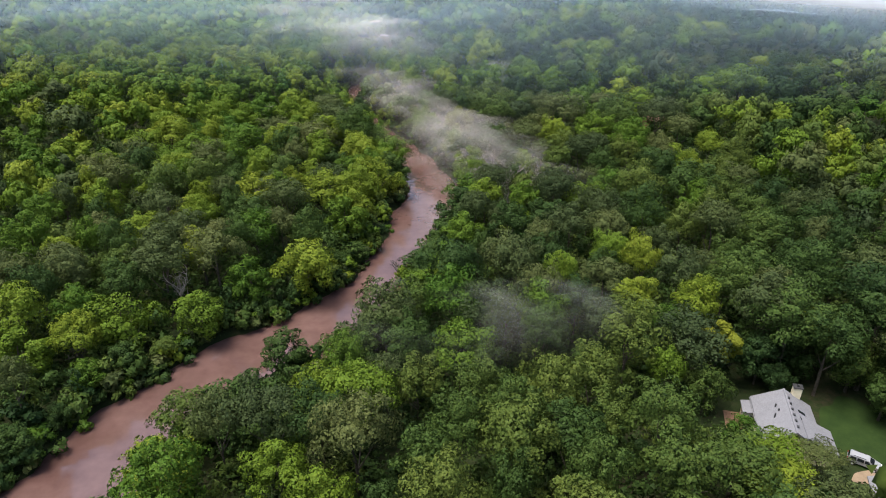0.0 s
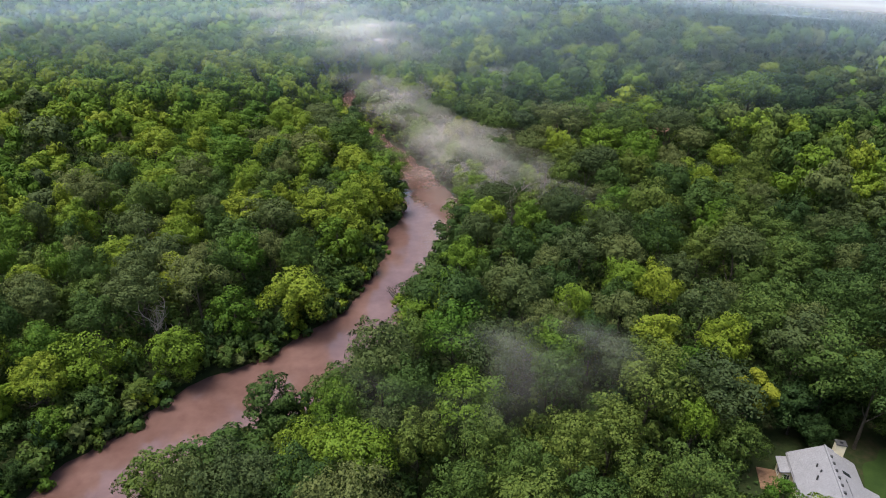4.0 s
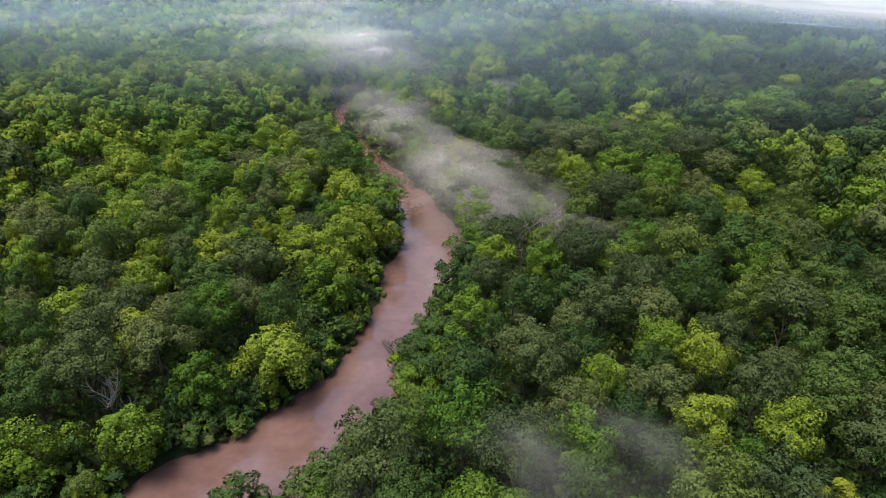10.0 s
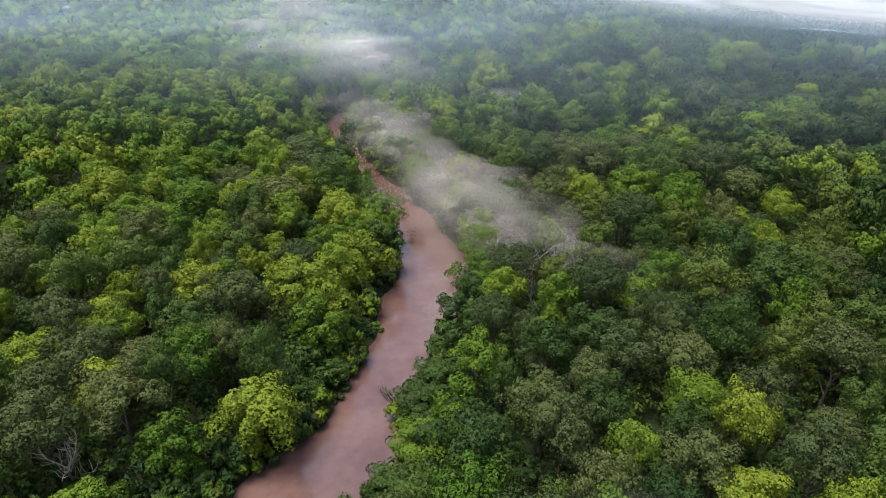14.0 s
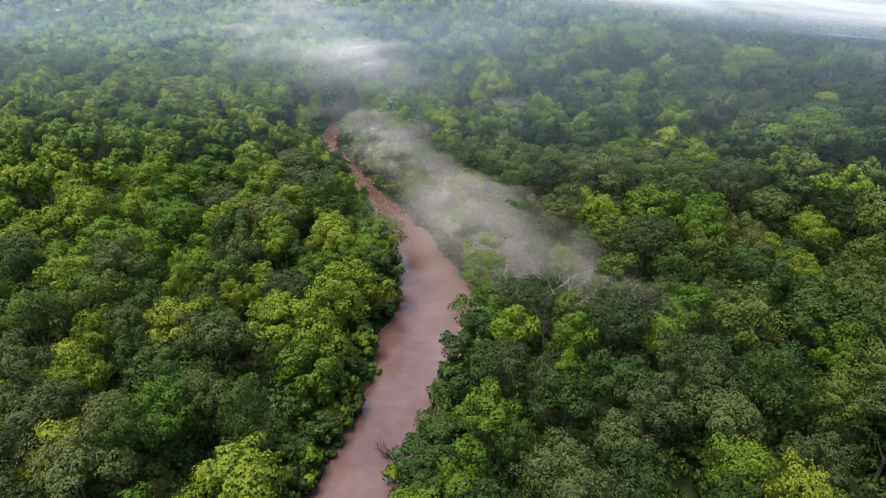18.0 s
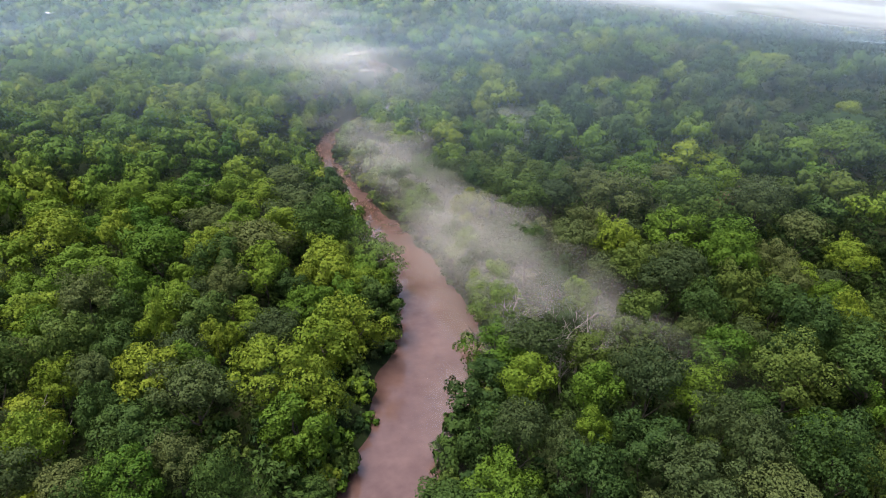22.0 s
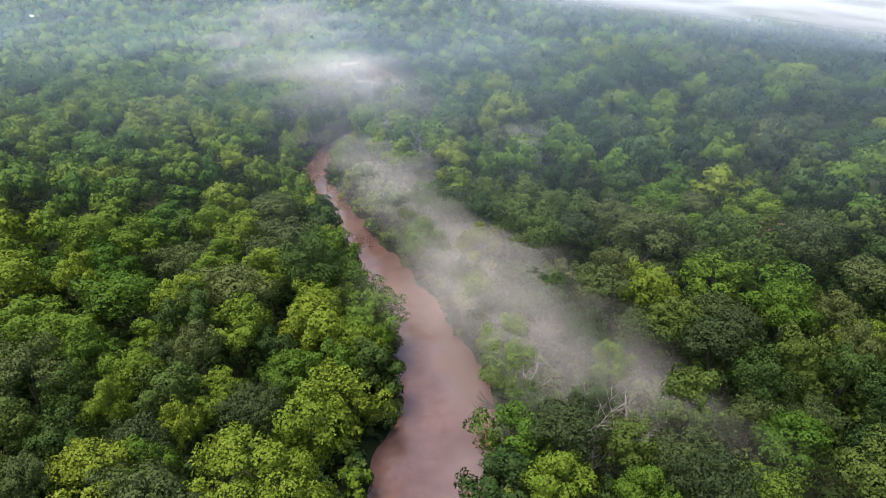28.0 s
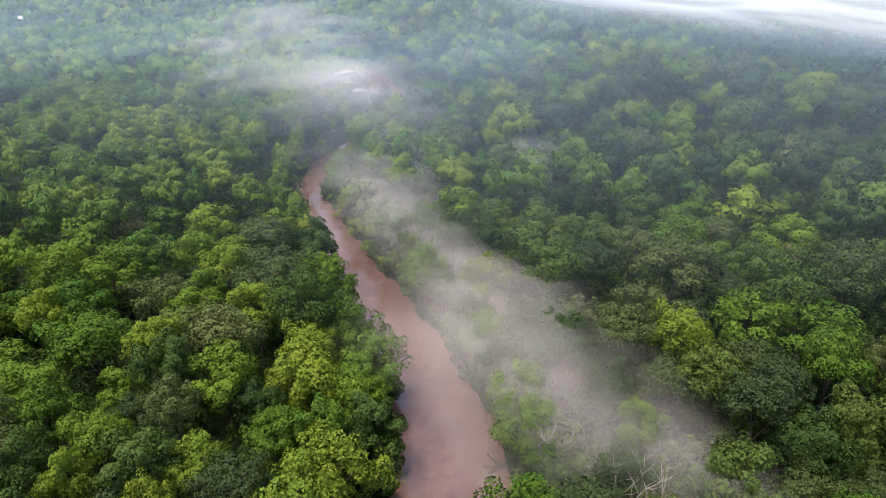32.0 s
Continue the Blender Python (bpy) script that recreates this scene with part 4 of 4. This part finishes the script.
solid("terrace_joist", [(-9.1, -6.3, -0.1, 0.0, -0.6, 0.046), (-9.1, -6.3, 4.2, 4.3, -0.6, 0.046)], m_deck, terrace)

# outbuilding whose grey roof shows below the drive
garage = tagged(new("garage"), "small garage with a grey shingle roof beside the drive", "garage")
garage.matrix_world = pose(62.5, 60.5, 5.0, 0, 0, -24)
solid("wall", [(-3, 3, -3.4, 3.4, -0.6, 2.4)], m_wall, garage)
for sx in (-1, 1):
    bm = bmesh.new()
    slab(bm, [(0, -3.8, 4.1), (sx * 3.5, -3.8, 2.35), (sx * 3.5, 3.8, 2.35), (0, 3.8, 4.1)][::sx], 0.18)
    part("roof_slope", bm, m_roof, garage)
solid("garage_door", [(-1.4, 1.4, -3.47, -3.404, -0.1, 2.1)], m_trim, garage, "white garage door")


def ground_patch(name, label, category, outline, mat, lift):
    """A thin sheet that follows the ground within an outline."""
    bm = bmesh.new()
    x0, x1 = min(p[0] for p in outline), max(p[0] for p in outline)
    y0, y1 = min(p[1] for p in outline), max(p[1] for p in outline)
    cx, cy = (x0 + x1) / 2, (y0 + y1) / 2
    rings = []
    for s in np.linspace(0.15, 1.0, 8):
        pts = [(cx + (p[0] - cx) * s, cy + (p[1] - cy) * s) for p in outline]
        rings.append([bm.verts.new((a, b, land_at(a, b) + lift)) for a, b in pts])
    bm.faces.new(rings[0])
    for a, b in zip(rings, rings[1:]):
        for k in range(len(a)):
            j = (k + 1) % len(a)
            bm.faces.new((a[k], b[k], b[j], a[j]))
    return tagged(part(name, bm, mat, None), label, category, kind="structure")


def blob(cx, cy, rx, ry, seed, n=40):
    r = random.Random(seed)
    ph = [r.uniform(0, 6.28) for _ in range(3)]
    return [(cx + rx * c * math.cos(a), cy + ry * c * math.sin(a)) for a in (2 * math.pi * k / n for k in range(n))
            for c in (1 + 0.10 * math.sin(2 * a + ph[0]) + 0.07 * math.sin(3 * a + ph[1]) + 0.04 * math.sin(7 * a + ph[2]),)]


ground_patch("lawn", "mown green lawn round the house", "lawn", blob(67.5, 74, 5.5, 10.0, 1), m_lawn, 0.05)
ground_patch("meadow", "narrow green meadow among the far woods", "meadow", blob(175, 295, 32, 9, 2), m_lawn, 0.25)
ground_patch("driveway", "sandy gravel drive with worn edges", "driveway", blob(65.8, 67.0, 5.0, 1.7, 3), m_gravel, 0.09)


def minivan():
    car = tagged(new("minivan"), "silver minivan parked on the grass beside the drive", "car")
    prof = [(-2.42, 0.35), (-2.46, 0.75), (-2.40, 1.0), (-2.15, 1.62), (-1.9, 1.72), (0.3, 1.72), (0.62, 1.62), (1.45, 1.08), (2.25, 0.92), (2.44, 0.7), (2.44, 0.35)]
    bm = bmesh.new()
    rings = []
    for x, z in prof:
        hw = 0.95 if z < 1.1 else 0.95 - (z - 1.1) * 0.30
        hw -= 0.12 if abs(x) > 2.35 else 0.0
        rings.append([bm.verts.new((x, s * hw, z)) for s in (-1, 1)])
    for a, b in zip(rings, rings[1:]):
        bm.faces.new((a[0], b[0], b[1], a[1]))
    bm.faces.new([r[0] for r in rings][::-1])
    bm.faces.new([r[1] for r in rings])
    bm.faces.new((rings[0][0], rings[0][1], rings[-1][1], rings[-1][0]))
    bmesh.ops.bevel(bm, geom=list(bm.edges), offset=0.05, segments=2, affect="EDGES")
    part("body", bm, m_silver, car, "silver-painted car body")

    def glass(name, pts):
        b = bmesh.new()
        vs = [b.verts.new(p) for p in pts]
        b.faces.new(vs)
        bmesh.ops.solidify(b, geom=list(b.faces), thickness=0.02)
        part(name, b, m_glass, car, "dark tinted glass")
    for s in (-1, 1):
        def w(x, z):
            return (x, s * (0.965 - (z - 1.1) * 0.30), z)
        for x0, x1, x2, x3 in ((-2.1, -1.15, -1.2, -1.95), (-1.05, -0.05, -0.1, -1.0), (0.05, 1.05, 0.5, 0.05)):
            pts = [w(x0, 1.12), w(x1, 1.12), w(x2, 1.58), w(x3, 1.58)]
            glass("side_window", pts if s < 0 else pts[::-1])
    glass("windscreen", [(1.36, -0.8, 1.16), (1.36, 0.8, 1.16), (0.68, 0.7, 1.61), (0.68, -0.7, 1.61)])
    glass("rear_window", [(-2.38, 0.78, 1.1), (-2.38, -0.78, 1.1), (-2.19, -0.7, 1.58), (-2.19, 0.7, 1.58)])
    for s in (-1, 1):
        solid("headlamp", [(2.30, 2.47, min(s * 0.55, s * 0.85), max(s * 0.55, s * 0.85), 0.68, 0.84)], m_lamp, car, "clear headlamp")
        solid("tail_lamp", [(-2.48, -2.38, min(s * 0.68, s * 0.86), max(s * 0.68, s * 0.86), 0.8, 1.1)], m_red, car, "red tail lamp")
        solid("roof_rail", [(-1.7, 0.1, s * 0.66 - 0.03, s * 0.66 + 0.03, 1.72, 1.79)], m_dark, car, "black roof rail")
        for x in (-1.5, 1.55):
            b = bmesh.new()
            bmesh.ops.create_cone(b, cap_ends=True, segments=18, radius1=0.34, radius2=0.34, depth=0.22, matrix=Matrix.Translation((x, s * 0.9, 0.34)) @ Matrix.Rotation(math.pi / 2, 4, "X"))
            tyre = part("wheel", b, m_rubber, car, "black tyre")
            b = bmesh.new()
            bmesh.ops.create_cone(b, cap_ends=True, segments=14, radius1=0.21, radius2=0.18, depth=0.03, matrix=Matrix.Translation((x, s * 1.02, 0.34)) @ Matrix.Rotation(math.pi / 2 * s, 4, "X"))
            part("rim", b, m_rim, tyre, "grey alloy rim")
    solid("bumper", [(2.40, 2.50, -0.78, 0.78, 0.34, 0.56)], m_dark, car, "dark lower bumper")
    return car


van = minivan()
van.matrix_world = pose(63.4, 69.3, land_at(63.4, 69.3) + 0.06, 0, 0, -38) @ Matrix.Scale(0.86, 4)

# far white farmhouse, and a brown shed roof among the right-hand woods
farm = tagged(new("farmhouse"), "small white farmhouse at the edge of the far woods", "house")
farm.location = (-285, 652, land_at(-285, 652))
solid("wall", [(-6, 6, -4, 4, -0.5, 9)], m_trim, farm)
for s in (-1, 1):
    bm = bmesh.new()
    slab(bm, [(-6.5, 0, 13), (-6.5, s * 4.8, 8.9), (6.5, s * 4.8, 8.9), (6.5, 0, 13)][::s], 0.25)
    part("roof", bm, m_trim, farm, "pale roof")
for x in (-3.5, 0, 3.5):
    window(farm, x, -4, 1.2, 1.4, 1.6, "-y")
    window(farm, x, -4, 5.2, 1.4, 1.6, "-y")
m_brown = plain("brown_shingle", (0.14, 0.08, 0.06), (0.24, 0.14, 0.11), 1.0, 0.9)
shed = tagged(new("shed"), "brown-roofed shed half hidden by dark trees", "shed")
shed.matrix_world = pose(90.0, 235.5, land_at(90, 235.5), 0, 0, 30)
solid("wall", [(-3.5, 3.5, -2.5, 2.5, -0.5, 3.0)], m_deck, shed)
for s in (-1, 1):
    bm = bmesh.new()
    slab(bm, [(-4, 0, 4.9), (-4, s * 3.1, 2.9), (4, s * 3.1, 2.9), (4, 0, 4.9)][::s], 0.2)
    part("roof_slope", bm, m_brown, shed, "reddish-brown shingle roof slope")
